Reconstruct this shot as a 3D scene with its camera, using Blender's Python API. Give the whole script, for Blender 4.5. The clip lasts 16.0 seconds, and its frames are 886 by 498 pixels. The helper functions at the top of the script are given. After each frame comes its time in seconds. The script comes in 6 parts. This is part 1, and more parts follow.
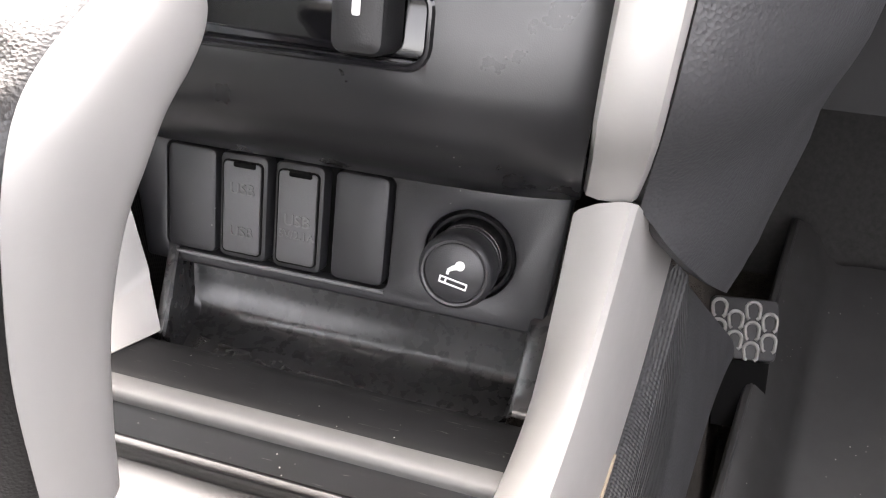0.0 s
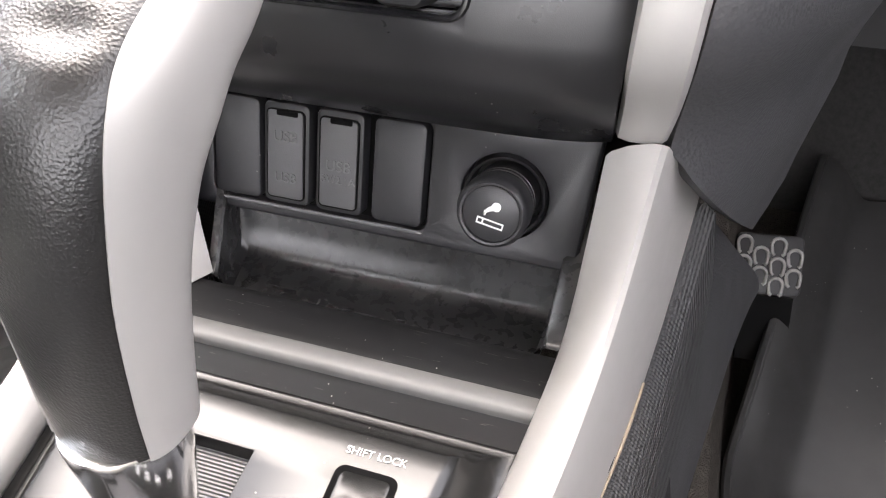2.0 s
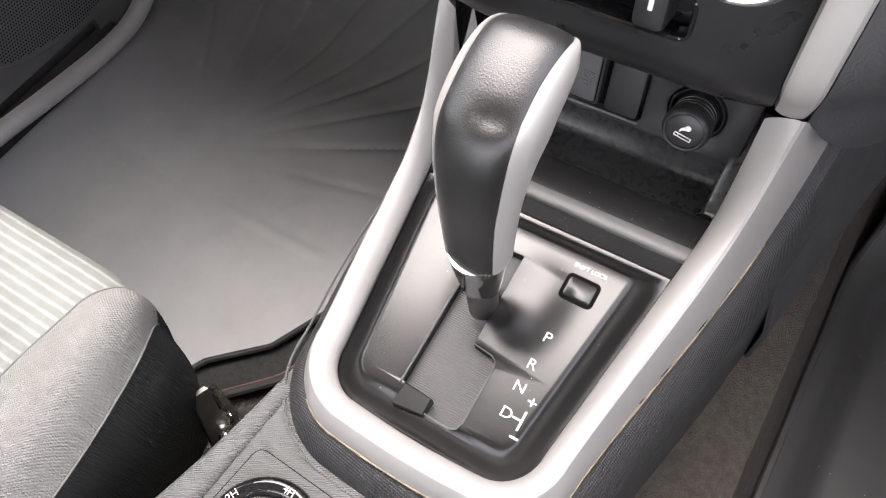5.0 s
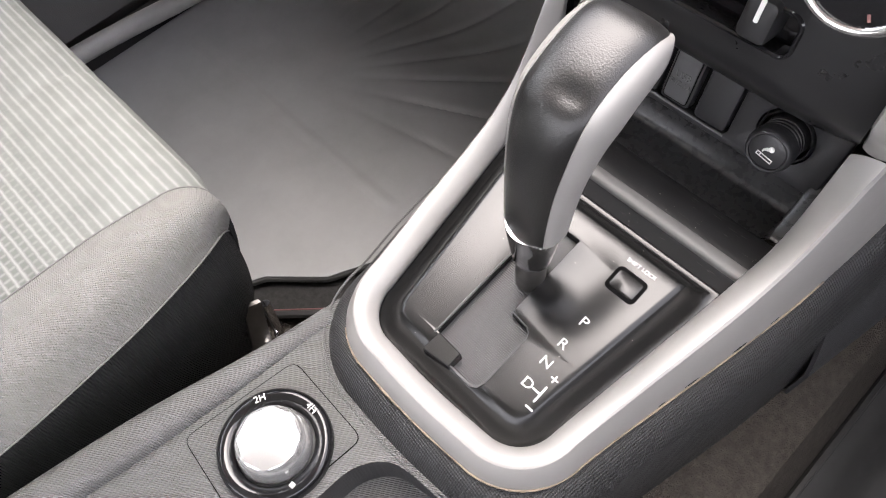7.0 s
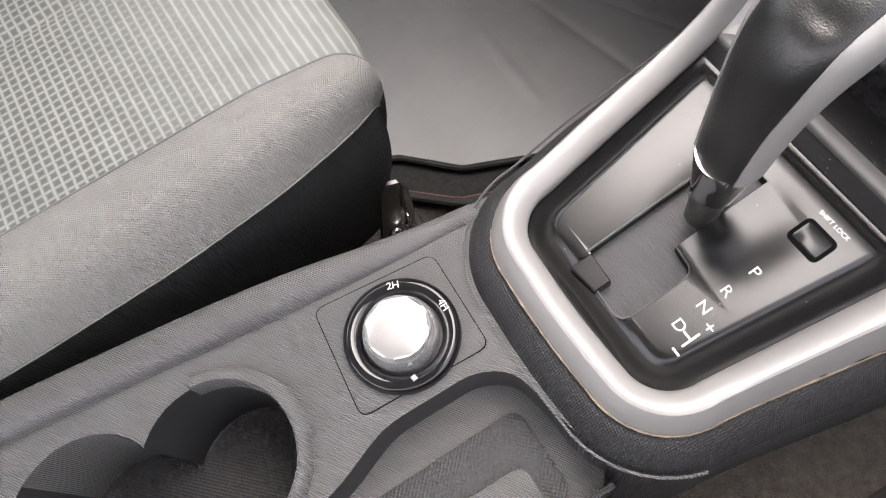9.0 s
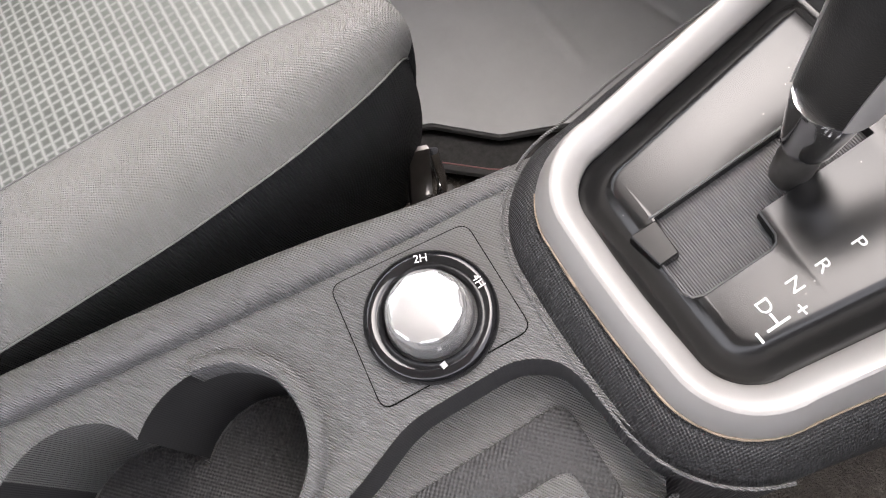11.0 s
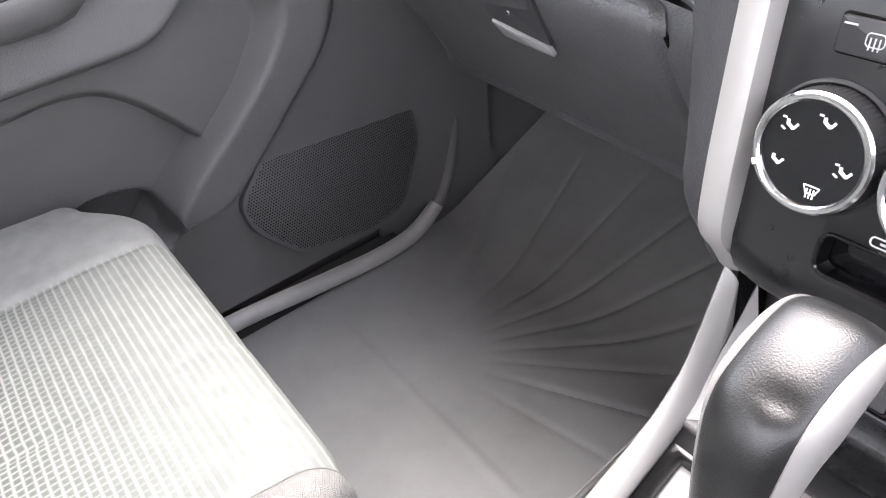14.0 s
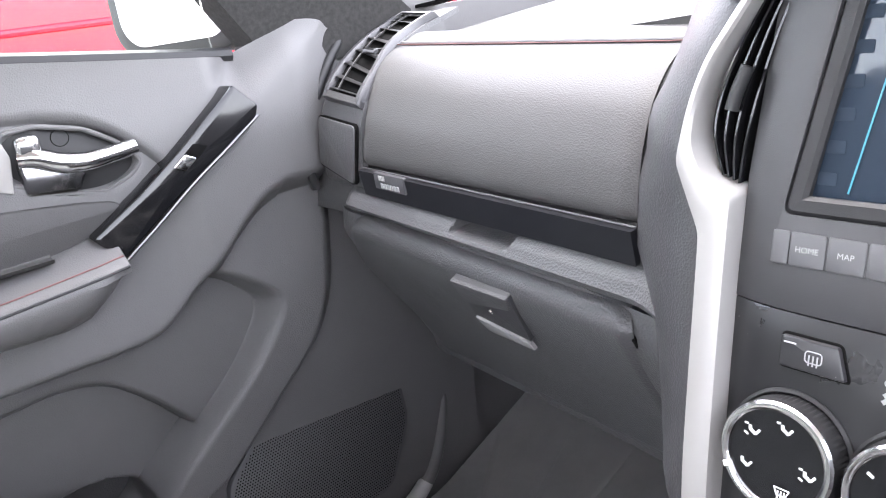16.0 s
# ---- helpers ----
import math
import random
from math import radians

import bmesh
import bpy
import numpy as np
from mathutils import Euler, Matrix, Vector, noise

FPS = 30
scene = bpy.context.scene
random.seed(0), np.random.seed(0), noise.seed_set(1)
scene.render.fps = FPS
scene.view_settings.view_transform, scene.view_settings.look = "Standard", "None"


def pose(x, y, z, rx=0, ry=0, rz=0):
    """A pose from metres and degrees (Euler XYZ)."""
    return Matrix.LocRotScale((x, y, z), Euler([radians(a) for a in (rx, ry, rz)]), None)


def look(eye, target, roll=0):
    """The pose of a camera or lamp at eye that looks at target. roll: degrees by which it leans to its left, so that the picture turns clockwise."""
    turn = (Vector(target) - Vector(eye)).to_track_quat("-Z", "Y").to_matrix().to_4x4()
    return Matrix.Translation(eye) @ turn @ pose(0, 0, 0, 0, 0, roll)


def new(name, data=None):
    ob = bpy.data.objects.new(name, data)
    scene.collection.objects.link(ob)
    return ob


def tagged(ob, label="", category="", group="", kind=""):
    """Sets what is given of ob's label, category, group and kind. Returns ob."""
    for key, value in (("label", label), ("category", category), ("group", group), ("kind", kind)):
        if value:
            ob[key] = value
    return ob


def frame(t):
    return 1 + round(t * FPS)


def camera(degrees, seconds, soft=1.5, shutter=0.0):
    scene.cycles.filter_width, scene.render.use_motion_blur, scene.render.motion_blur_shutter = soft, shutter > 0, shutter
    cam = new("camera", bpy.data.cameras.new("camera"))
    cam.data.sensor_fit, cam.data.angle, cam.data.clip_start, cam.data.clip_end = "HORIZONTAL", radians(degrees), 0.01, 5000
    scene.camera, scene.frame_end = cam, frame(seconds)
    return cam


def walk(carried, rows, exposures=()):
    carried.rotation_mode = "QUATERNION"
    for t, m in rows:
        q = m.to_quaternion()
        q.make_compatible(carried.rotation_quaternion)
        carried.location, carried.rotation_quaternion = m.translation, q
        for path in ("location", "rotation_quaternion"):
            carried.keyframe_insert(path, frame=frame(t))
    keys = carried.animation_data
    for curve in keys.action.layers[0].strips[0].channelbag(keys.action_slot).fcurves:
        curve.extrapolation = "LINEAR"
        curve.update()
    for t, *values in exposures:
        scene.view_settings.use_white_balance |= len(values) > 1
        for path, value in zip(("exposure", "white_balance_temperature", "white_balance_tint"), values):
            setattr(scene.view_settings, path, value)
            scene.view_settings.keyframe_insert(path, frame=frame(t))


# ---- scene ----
cam = camera(61.10, 16.0, 1.1)
# seconds, place in metres, turn in degrees
ROWS = [
    (0.0, 0.1075, -0.0762, 0.5255, 56.98, -1.72, 16.94),
    (0.5, 0.1124, -0.0732, 0.5237, 56.24, -1.53, 17.47),
    (1.0, 0.1129, -0.0775, 0.5228, 56.02, -1.05, 17.78),
    (1.5, 0.1139, -0.0785, 0.5249, 55.05, -0.43, 17.78),
    (2.0, 0.1055, -0.0887, 0.5334, 52.47, -0.09, 17.88),
    (2.5, 0.0894, -0.1180, 0.5545, 47.80, 0.73, 18.61),
    (3.0, 0.0826, -0.1415, 0.6063, 41.97, 1.40, 20.02),
    (3.5, 0.0833, -0.1547, 0.6633, 36.82, 2.41, 22.15),
    (4.0, 0.0930, -0.1548, 0.6908, 33.01, 4.11, 25.56),
    (6.5, 0.1219, -0.1561, 0.7273, 30.36, 4.54, 41.35),
    (7.0, 0.1273, -0.1604, 0.7232, 30.01, 4.18, 45.56),
    (7.5, 0.1300, -0.1642, 0.7259, 28.94, 4.65, 50.14),
    (8.0, 0.1255, -0.1689, 0.7301, 27.61, 5.22, 53.90),
    (8.5, 0.1106, -0.1711, 0.7241, 24.82, 6.12, 56.59),
    (9.0, 0.0930, -0.1706, 0.7064, 22.72, 6.98, 57.89),
    (9.5, 0.0769, -0.1668, 0.6780, 21.08, 8.37, 58.96),
    (12.0, 0.0772, -0.1701, 0.6451, 22.83, 9.94, 59.07),
    (12.5, 0.0800, -0.1673, 0.6536, 26.73, 9.51, 57.16),
    (13.0, 0.0884, -0.1677, 0.6699, 35.33, 8.43, 55.97),
    (13.5, 0.0844, -0.1639, 0.6737, 43.88, 8.14, 54.82),
    (14.0, 0.0931, -0.1675, 0.7086, 52.04, 8.29, 53.41),
    (14.5, 0.1014, -0.1736, 0.7291, 59.47, 8.36, 52.51),
    (15.0, 0.1048, -0.1753, 0.7384, 65.85, 8.46, 52.26),
    (15.5, 0.1069, -0.1762, 0.7434, 69.40, 8.67, 52.09),
    (16.0, 0.1101, -0.1763, 0.7470, 71.48, 8.65, 52.06),
]
walk(cam, [(t, pose(x, y, z, rx, ry, rz)) for t, x, y, z, rx, ry, rz in ROWS],
     [(t, e, k, 16) for t, e, k in ((0, 4.25, 7050), (2.5, 4.02, 7000), (4, 3.75, 6850), (7, 3.38, 6850), (9.5, 3.08, 6850), (12.5, 3.18, 6800), (13.5, 3.60, 6800), (14.5, 4.22, 6500), (16, 3.98, 6450))])

# ---- world, sun, exposure ----
world = bpy.data.worlds.new("sky")
scene.world = world
world.use_nodes = True
_n = world.node_tree.nodes
_n.clear()
_sky = _n.new("ShaderNodeTexSky")
_sky.sky_type, _sky.sun_disc = "NISHITA", False
_sky.sun_elevation, _sky.sun_rotation = radians(72), radians(-50)
_hsv = _n.new("ShaderNodeHueSaturation")
_hsv.inputs["Saturation"].default_value = 0.25
_bg = _n.new("ShaderNodeBackground")
_bg.inputs["Strength"].default_value = 0.15
_out = _n.new("ShaderNodeOutputWorld")
world.node_tree.links.new(_sky.outputs[0], _hsv.inputs["Color"])
world.node_tree.links.new(_hsv.outputs[0], _bg.inputs["Color"])
world.node_tree.links.new(_bg.outputs[0], _out.inputs["Surface"])
_sun = bpy.data.lights.new("sun", "SUN")
_sun.energy, _sun.angle, _sun.color = 0.5, radians(45), (1.0, 0.96, 0.9)
new("sun", _sun).matrix_world = look((0, 0, 5), (0.6, -0.5, 5 - 2.4))


# ---- materials ----
def material(name, base, rough=0.5, metal=0.0, spec=0.5):
    m = bpy.data.materials.new(name)
    m.use_nodes = True
    b = m.node_tree.nodes["Principled BSDF"]
    b.inputs["Base Color"].default_value = (*base, 1)
    b.inputs["Roughness"].default_value = rough
    b.inputs["Metallic"].default_value = metal
    b.inputs["Specular IOR Level"].default_value = spec
    return m


def nd(m, kind, **inputs):
    n = m.node_tree.nodes.new(kind)
    for k, v in inputs.items():
        n.inputs[k.replace("_", " ")].default_value = v
    return n


def ln(m, a, b):
    m.node_tree.links.new(a, b)


def bsdf(m):
    return m.node_tree.nodes["Principled BSDF"]


def coords(m):
    return nd(m, "ShaderNodeTexCoord").outputs["Object"]


def vary(m, base, scale=9.0, amount=0.25, rough=None, spread=0.1):
    """Slow blotches in colour and gloss."""
    c = coords(m)
    n = nd(m, "ShaderNodeTexNoise", Scale=scale, Detail=6.0, Roughness=0.65)
    ln(m, c, n.inputs["Vector"])
    r = nd(m, "ShaderNodeMix")
    r.data_type = "RGBA"
    r.inputs["A"].default_value = (*[v * (1 - amount) for v in base], 1)
    r.inputs["B"].default_value = (*[min(1, v * (1 + amount)) for v in base], 1)
    ln(m, n.outputs["Fac"], r.inputs["Factor"])
    ln(m, r.outputs["Result"], bsdf(m).inputs["Base Color"])
    if rough is not None:
        n2 = nd(m, "ShaderNodeTexNoise", Scale=scale * 6, Detail=5.0)
        ln(m, c, n2.inputs["Vector"])
        mr = nd(m, "ShaderNodeMapRange", To_Min=rough - spread, To_Max=rough + spread)
        ln(m, n2.outputs["Fac"], mr.inputs["Value"])
        ln(m, mr.outputs["Result"], bsdf(m).inputs["Roughness"])
    return m


def bump(m, height, strength=0.3, distance=0.0005):
    b = nd(m, "ShaderNodeBump", Strength=strength, Distance=distance)
    ln(m, height, b.inputs["Height"])
    old = bsdf(m).inputs["Normal"].links
    if old:
        ln(m, old[0].from_socket, b.inputs["Normal"])
    ln(m, b.outputs["Normal"], bsdf(m).inputs["Normal"])
    return m


def pebble(m, scale, strength=0.3, distance=0.0004):
    """Moulded grain or leather: soft cells."""
    v = nd(m, "ShaderNodeTexVoronoi", Scale=scale)
    n = nd(m, "ShaderNodeTexNoise", Scale=scale * 0.6, Detail=3.0)
    c = coords(m)
    mx = nd(m, "ShaderNodeVectorMath")
    mx.operation = "ADD"
    sc = nd(m, "ShaderNodeVectorMath")
    sc.operation = "SCALE"
    sc.inputs["Scale"].default_value = 0.6 / scale
    ln(m, c, n.inputs["Vector"])
    ln(m, n.outputs["Color"], sc.inputs[0])
    ln(m, c, mx.inputs[0])
    ln(m, sc.outputs[0], mx.inputs[1])
    ln(m, mx.outputs[0], v.inputs["Vector"])
    return bump(m, v.outputs["Distance"], strength, distance)


def weave(m, scale, strength=0.4, distance=0.0003, turn=0.0):
    """Two crossed sets of fine ribs."""
    c = coords(m)
    mp = nd(m, "ShaderNodeMapping")
    mp.inputs["Rotation"].default_value = (0, 0, turn)
    ln(m, c, mp.inputs["Vector"])
    hs = []
    for axis in ("X", "Y"):
        w = nd(m, "ShaderNodeTexWave", Scale=scale, Distortion=0.4)
        w.bands_direction = axis
        ln(m, mp.outputs[0], w.inputs["Vector"])
        hs.append(w.outputs["Fac"])
    ad = nd(m, "ShaderNodeMath")
    ad.operation = "ADD"
    ln(m, hs[0], ad.inputs[0])
    ln(m, hs[1], ad.inputs[1])
    return bump(m, ad.outputs[0], strength, distance)


def overlay(m, fac, color):
    """Lays a second colour over a material's own where fac says."""
    old = bsdf(m).inputs["Base Color"].links[0].from_socket
    r = nd(m, "ShaderNodeMix")
    r.data_type = "RGBA"
    ln(m, old, r.inputs["A"])
    r.inputs["B"].default_value = (*color, 1)
    ln(m, fac, r.inputs["Factor"])
    ln(m, r.outputs["Result"], bsdf(m).inputs["Base Color"])


def ribbed(m, scale, strength=0.5, distance=0.0004, turn=0.0):
    """Fine parallel ribs, shade painted into their grooves, with a little grain between them."""
    c = coords(m)
    mp = nd(m, "ShaderNodeMapping")
    mp.inputs["Rotation"].default_value = (0, 0, turn)
    ln(m, c, mp.inputs["Vector"])
    w = nd(m, "ShaderNodeTexWave", Scale=scale, Distortion=0.5, Detail=1.0)
    w.bands_direction = "X"
    ln(m, mp.outputs[0], w.inputs["Vector"])
    bump(m, w.outputs["Fac"], strength, distance)
    # Relief alone hardly shows, so the grooves' shade goes into the base colour.
    groove_shade = nd(m, "ShaderNodeMapRange", From_Min=0.4, From_Max=0.1, To_Max=0.3)
    ln(m, w.outputs["Fac"], groove_shade.inputs["Value"])
    overlay(m, groove_shade.outputs[0], (0.02, 0.02, 0.02))
    return pebble(m, 1600, 0.15, 0.0002)


def scratches(m, scale=60, strength=0.15):
    c = coords(m)
    mp = nd(m, "ShaderNodeMapping")
    mp.inputs["Scale"].default_value = (1.0, 9.0, 9.0)
    mp.inputs["Rotation"].default_value = (0.3, 0.2, 0.6)
    ln(m, c, mp.inputs["Vector"])
    n = nd(m, "ShaderNodeTexNoise", Scale=scale, Detail=4.0, Distortion=0.8)
    ln(m, mp.outputs[0], n.inputs["Vector"])
    return bump(m, n.outputs["Fac"], strength, 0.0002)


BLACK = pebble(vary(material("black_plastic", (0.02, 0.02, 0.021), 0.42, 0, 0.35), (0.02, 0.02, 0.021), 14, 0.25, 0.45, 0.08), 1500, 0.25, 0.0002)
STACK = pebble(vary(material("stack_plastic", (0.0135, 0.0135, 0.0145), 0.35), (0.0135, 0.0135, 0.0145), 10, 0.3, 0.29, 0.06), 2600, 0.15, 0.0001)
PANEL = pebble(vary(material("switch_panel_plastic", (0.023, 0.023, 0.0248), 0.4), (0.023, 0.023, 0.0248), 20, 0.25, 0.4, 0.07), 2200, 0.25, 0.00012)
PLATE = vary(material("satin_black_plate", (0.008, 0.008, 0.008), 0.24, 0, 0.45), (0.008, 0.008, 0.008), 8, 0.3, 0.24, 0.03)
TRAY = scratches(vary(material("worn_tray_plastic", (0.022, 0.022, 0.0228), 0.27, 0, 0.5), (0.022, 0.022, 0.0228), 30, 0.15, 0.28, 0.08), 60, 0.05)
LEDGE = scratches(vary(material("scratched_ledge_plastic", (0.010, 0.010, 0.0106), 0.42, 0, 0.3), (0.010, 0.010, 0.0106), 30, 0.4, 0.42, 0.08), 60, 0.05)
GLOSS = vary(material("gloss_black", (0.008, 0.008, 0.009), 0.1), (0.008, 0.008, 0.009), 12, 0.2, 0.1, 0.05)
SILVER = vary(material("silver_paint", (0.34, 0.33, 0.316), 0.42, 0.25), (0.34, 0.33, 0.316), 25, 0.05, 0.42, 0.06)
CONSOLE = weave(vary(material("ribbed_console_plastic", (0.034, 0.034, 0.035), 0.45, 0, 0.35), (0.034, 0.034, 0.035), 12, 0.2, 0.45, 0.07), 230, 0.8, 0.0004, 0.12)
DECK = ribbed(vary(material("deck_plastic", (0.15, 0.149, 0.148), 0.3), (0.15, 0.149, 0.148), 12, 0.15, 0.31, 0.06), 250, 1.0, 0.0006, -2.15)
# Darker copy of the deck plastic: shade inside its recesses put into colour.
DECKDARK = ribbed(vary(material("deck_recess_shade", (0.03, 0.03, 0.031), 0.36), (0.03, 0.03, 0.031), 12, 0.2, 0.36, 0.06), 270, 0.3, 0.0003, -2.15)
STRIP = vary(material("dark_strip", (0.011, 0.0115, 0.014), 0.34, 0, 0.35), (0.011, 0.0115, 0.014), 12, 0.2, 0.34, 0.04)
SLAT = vary(material("vent_slat_black", (0.01, 0.01, 0.0105), 0.4, 0, 0.3), (0.01, 0.01, 0.0105), 30, 0.3)
INLAY = weave(vary(material("rubber_inlay", (0.05, 0.05, 0.05), 0.55), (0.05, 0.05, 0.05), 20, 0.2), 150, 0.7, 0.0006, 0.78)
RIBS = vary(material("grey_gate_insert", (0.07, 0.07, 0.072), 0.45), (0.07, 0.07, 0.072), 30, 0.2, 0.45, 0.06)
LEATHER = vary(material("black_leather", (0.012, 0.0118, 0.0118), 0.33, 0, 0.6), (0.012, 0.0118, 0.0118), 25, 0.2)
_lg = nd(LEATHER, "ShaderNodeTexNoise", Scale=1700.0, Detail=2.0)
ln(LEATHER, coords(LEATHER), _lg.inputs["Vector"])
bump(LEATHER, _lg.outputs["Fac"], 0.2, 0.0004)
pebble(LEATHER, 1300, 0.3, 0.0003)
DASH = pebble(vary(material("grained_dash_skin", (0.072, 0.072, 0.074), 0.43, 0, 0.55), (0.072, 0.072, 0.074), 6, 0.2, 0.43, 0.06), 560, 0.6, 0.0007)
PADSKIN = pebble(vary(material("stitched_dash_pad", (0.06, 0.059, 0.0585), 0.52, 0, 0.22), (0.06, 0.059, 0.0585), 6, 0.2, 0.5, 0.06), 800, 0.42, 0.0005)
DOORSKIN = pebble(vary(material("door_plastic", (0.112, 0.11, 0.11), 0.46, 0, 0.42), (0.112, 0.11, 0.11), 5, 0.22, 0.46, 0.07), 700, 0.45, 0.0004)
BUTTON = pebble(vary(material("button_plastic", (0.075, 0.075, 0.078), 0.45), (0.075, 0.075, 0.078), 8, 0.2, 0.45, 0.07), 1500, 0.2, 0.0002)
HOUSING = pebble(vary(material("display_surround_plastic", (0.036, 0.036, 0.038), 0.4), (0.036, 0.036, 0.038), 8, 0.2, 0.45, 0.07), 1500, 0.2, 0.0002)
BOLSTER = pebble(vary(material("grained_column_skin", (0.042, 0.042, 0.0445), 0.45), (0.042, 0.042, 0.0445), 8, 0.2, 0.47, 0.06), 700, 0.45, 0.0005)
SILLPALE = vary(material("pale_handle_edge", (0.24, 0.238, 0.235), 0.45), (0.24, 0.238, 0.235), 30, 0.2, 0.45, 0.08)
SCUFF = vary(material("scuffed_edge", (0.24, 0.19, 0.14), 0.7), (0.24, 0.19, 0.14), 160, 0.9)
DRIVERMAT = vary(material("driver_mat_rubber", (0.029, 0.0285, 0.028), 0.5), (0.029, 0.0285, 0.028), 9, 0.5, 0.55, 0.12)
CHROME = vary(material("chrome", (0.75, 0.75, 0.76), 0.12, 1.0), (0.75, 0.75, 0.76), 20, 0.06, 0.12, 0.05)
DARKMETAL = vary(material("dark_steel", (0.2, 0.19, 0.18), 0.35, 0.9), (0.2, 0.19, 0.18), 40, 0.4, 0.35, 0.15)
WHITE = material("white_print", (0.8, 0.8, 0.78), 0.5)
GREYPRINT = material("grey_print", (0.35, 0.35, 0.35), 0.5)
VOID = vary(material("dark_gap", (0.005, 0.005, 0.005), 0.9, 0, 0.05), (0.006, 0.006, 0.006), 20, 0.3)
RUBBER = vary(material("rubber_mat", (0.235, 0.234, 0.236), 0.46), (0.235, 0.234, 0.236), 7, 0.35, 0.48, 0.1)
MATPILE = vary(material("carpet_mat_pile", (0.033, 0.0322, 0.0315), 0.95, 0, 0.1), (0.033, 0.0322, 0.0315), 200, 0.6)
MATEDGE = vary(material("mat_edge_binding", (0.03, 0.03, 0.03), 0.8), (0.03, 0.03, 0.03), 60, 0.3)
CARPET = material("carpet", (0.062, 0.055, 0.048), 0.95, 0, 0.1)
vary(CARPET, (0.062, 0.055, 0.048), 160, 0.7)
_cn = nd(CARPET, "ShaderNodeTexNoise", Scale=700.0, Detail=4.0)
ln(CARPET, coords(CARPET), _cn.inputs["Vector"])
bump(CARPET, _cn.outputs["Fac"], 1.0, 0.003)
SIDECLOTH = weave(vary(material("seat_side_cloth", (0.27, 0.262, 0.25), 0.85, 0, 0.2), (0.27, 0.262, 0.25), 10, 0.12), 250, 0.8, 0.0006, 0.5)
BLACKCLOTH = weave(vary(material("seat_skirt_cloth", (0.025, 0.025, 0.026), 0.75, 0, 0.3), (0.025, 0.025, 0.026), 10, 0.3), 230, 0.9, 0.0007, 0.5)
SCREEN = vary(material("display_glass", (0.02, 0.03, 0.045), 0.08), (0.02, 0.03, 0.045), 8, 0.3, 0.1, 0.04)
REDPAINT = vary(material("red_car_paint", (0.55, 0.01, 0.03), 0.2), (0.55, 0.01, 0.03), 2, 0.1)
REDTHREAD = material("red_thread", (0.17, 0.075, 0.072), 0.7)
GREYTHREAD = material("grey_thread", (0.17, 0.168, 0.16), 0.8)
MIRROR = material("mirror_glass", (0.9, 0.9, 0.9), 0.02, 1.0)
# Lining and yard are set pale so that they bounce light into the cabin.
HEADLINE = vary(material("roof_lining_cloth", (0.66, 0.64, 0.6), 0.9), (0.66, 0.64, 0.6), 20, 0.1)
ASPHALT = vary(material("concrete_yard", (0.34, 0.33, 0.31), 0.9), (0.34, 0.33, 0.31), 3, 0.3)
CONCRETE = vary(material("pale_wall", (0.6, 0.6, 0.58), 0.9), (0.6, 0.6, 0.58), 1.5, 0.15)
GLASS = material("window_glass", (0.9, 0.95, 0.93), 0.02)
bsdf(GLASS).inputs["Transmission Weight"].default_value = 1.0
bsdf(GLASS).inputs["IOR"].default_value = 1.05


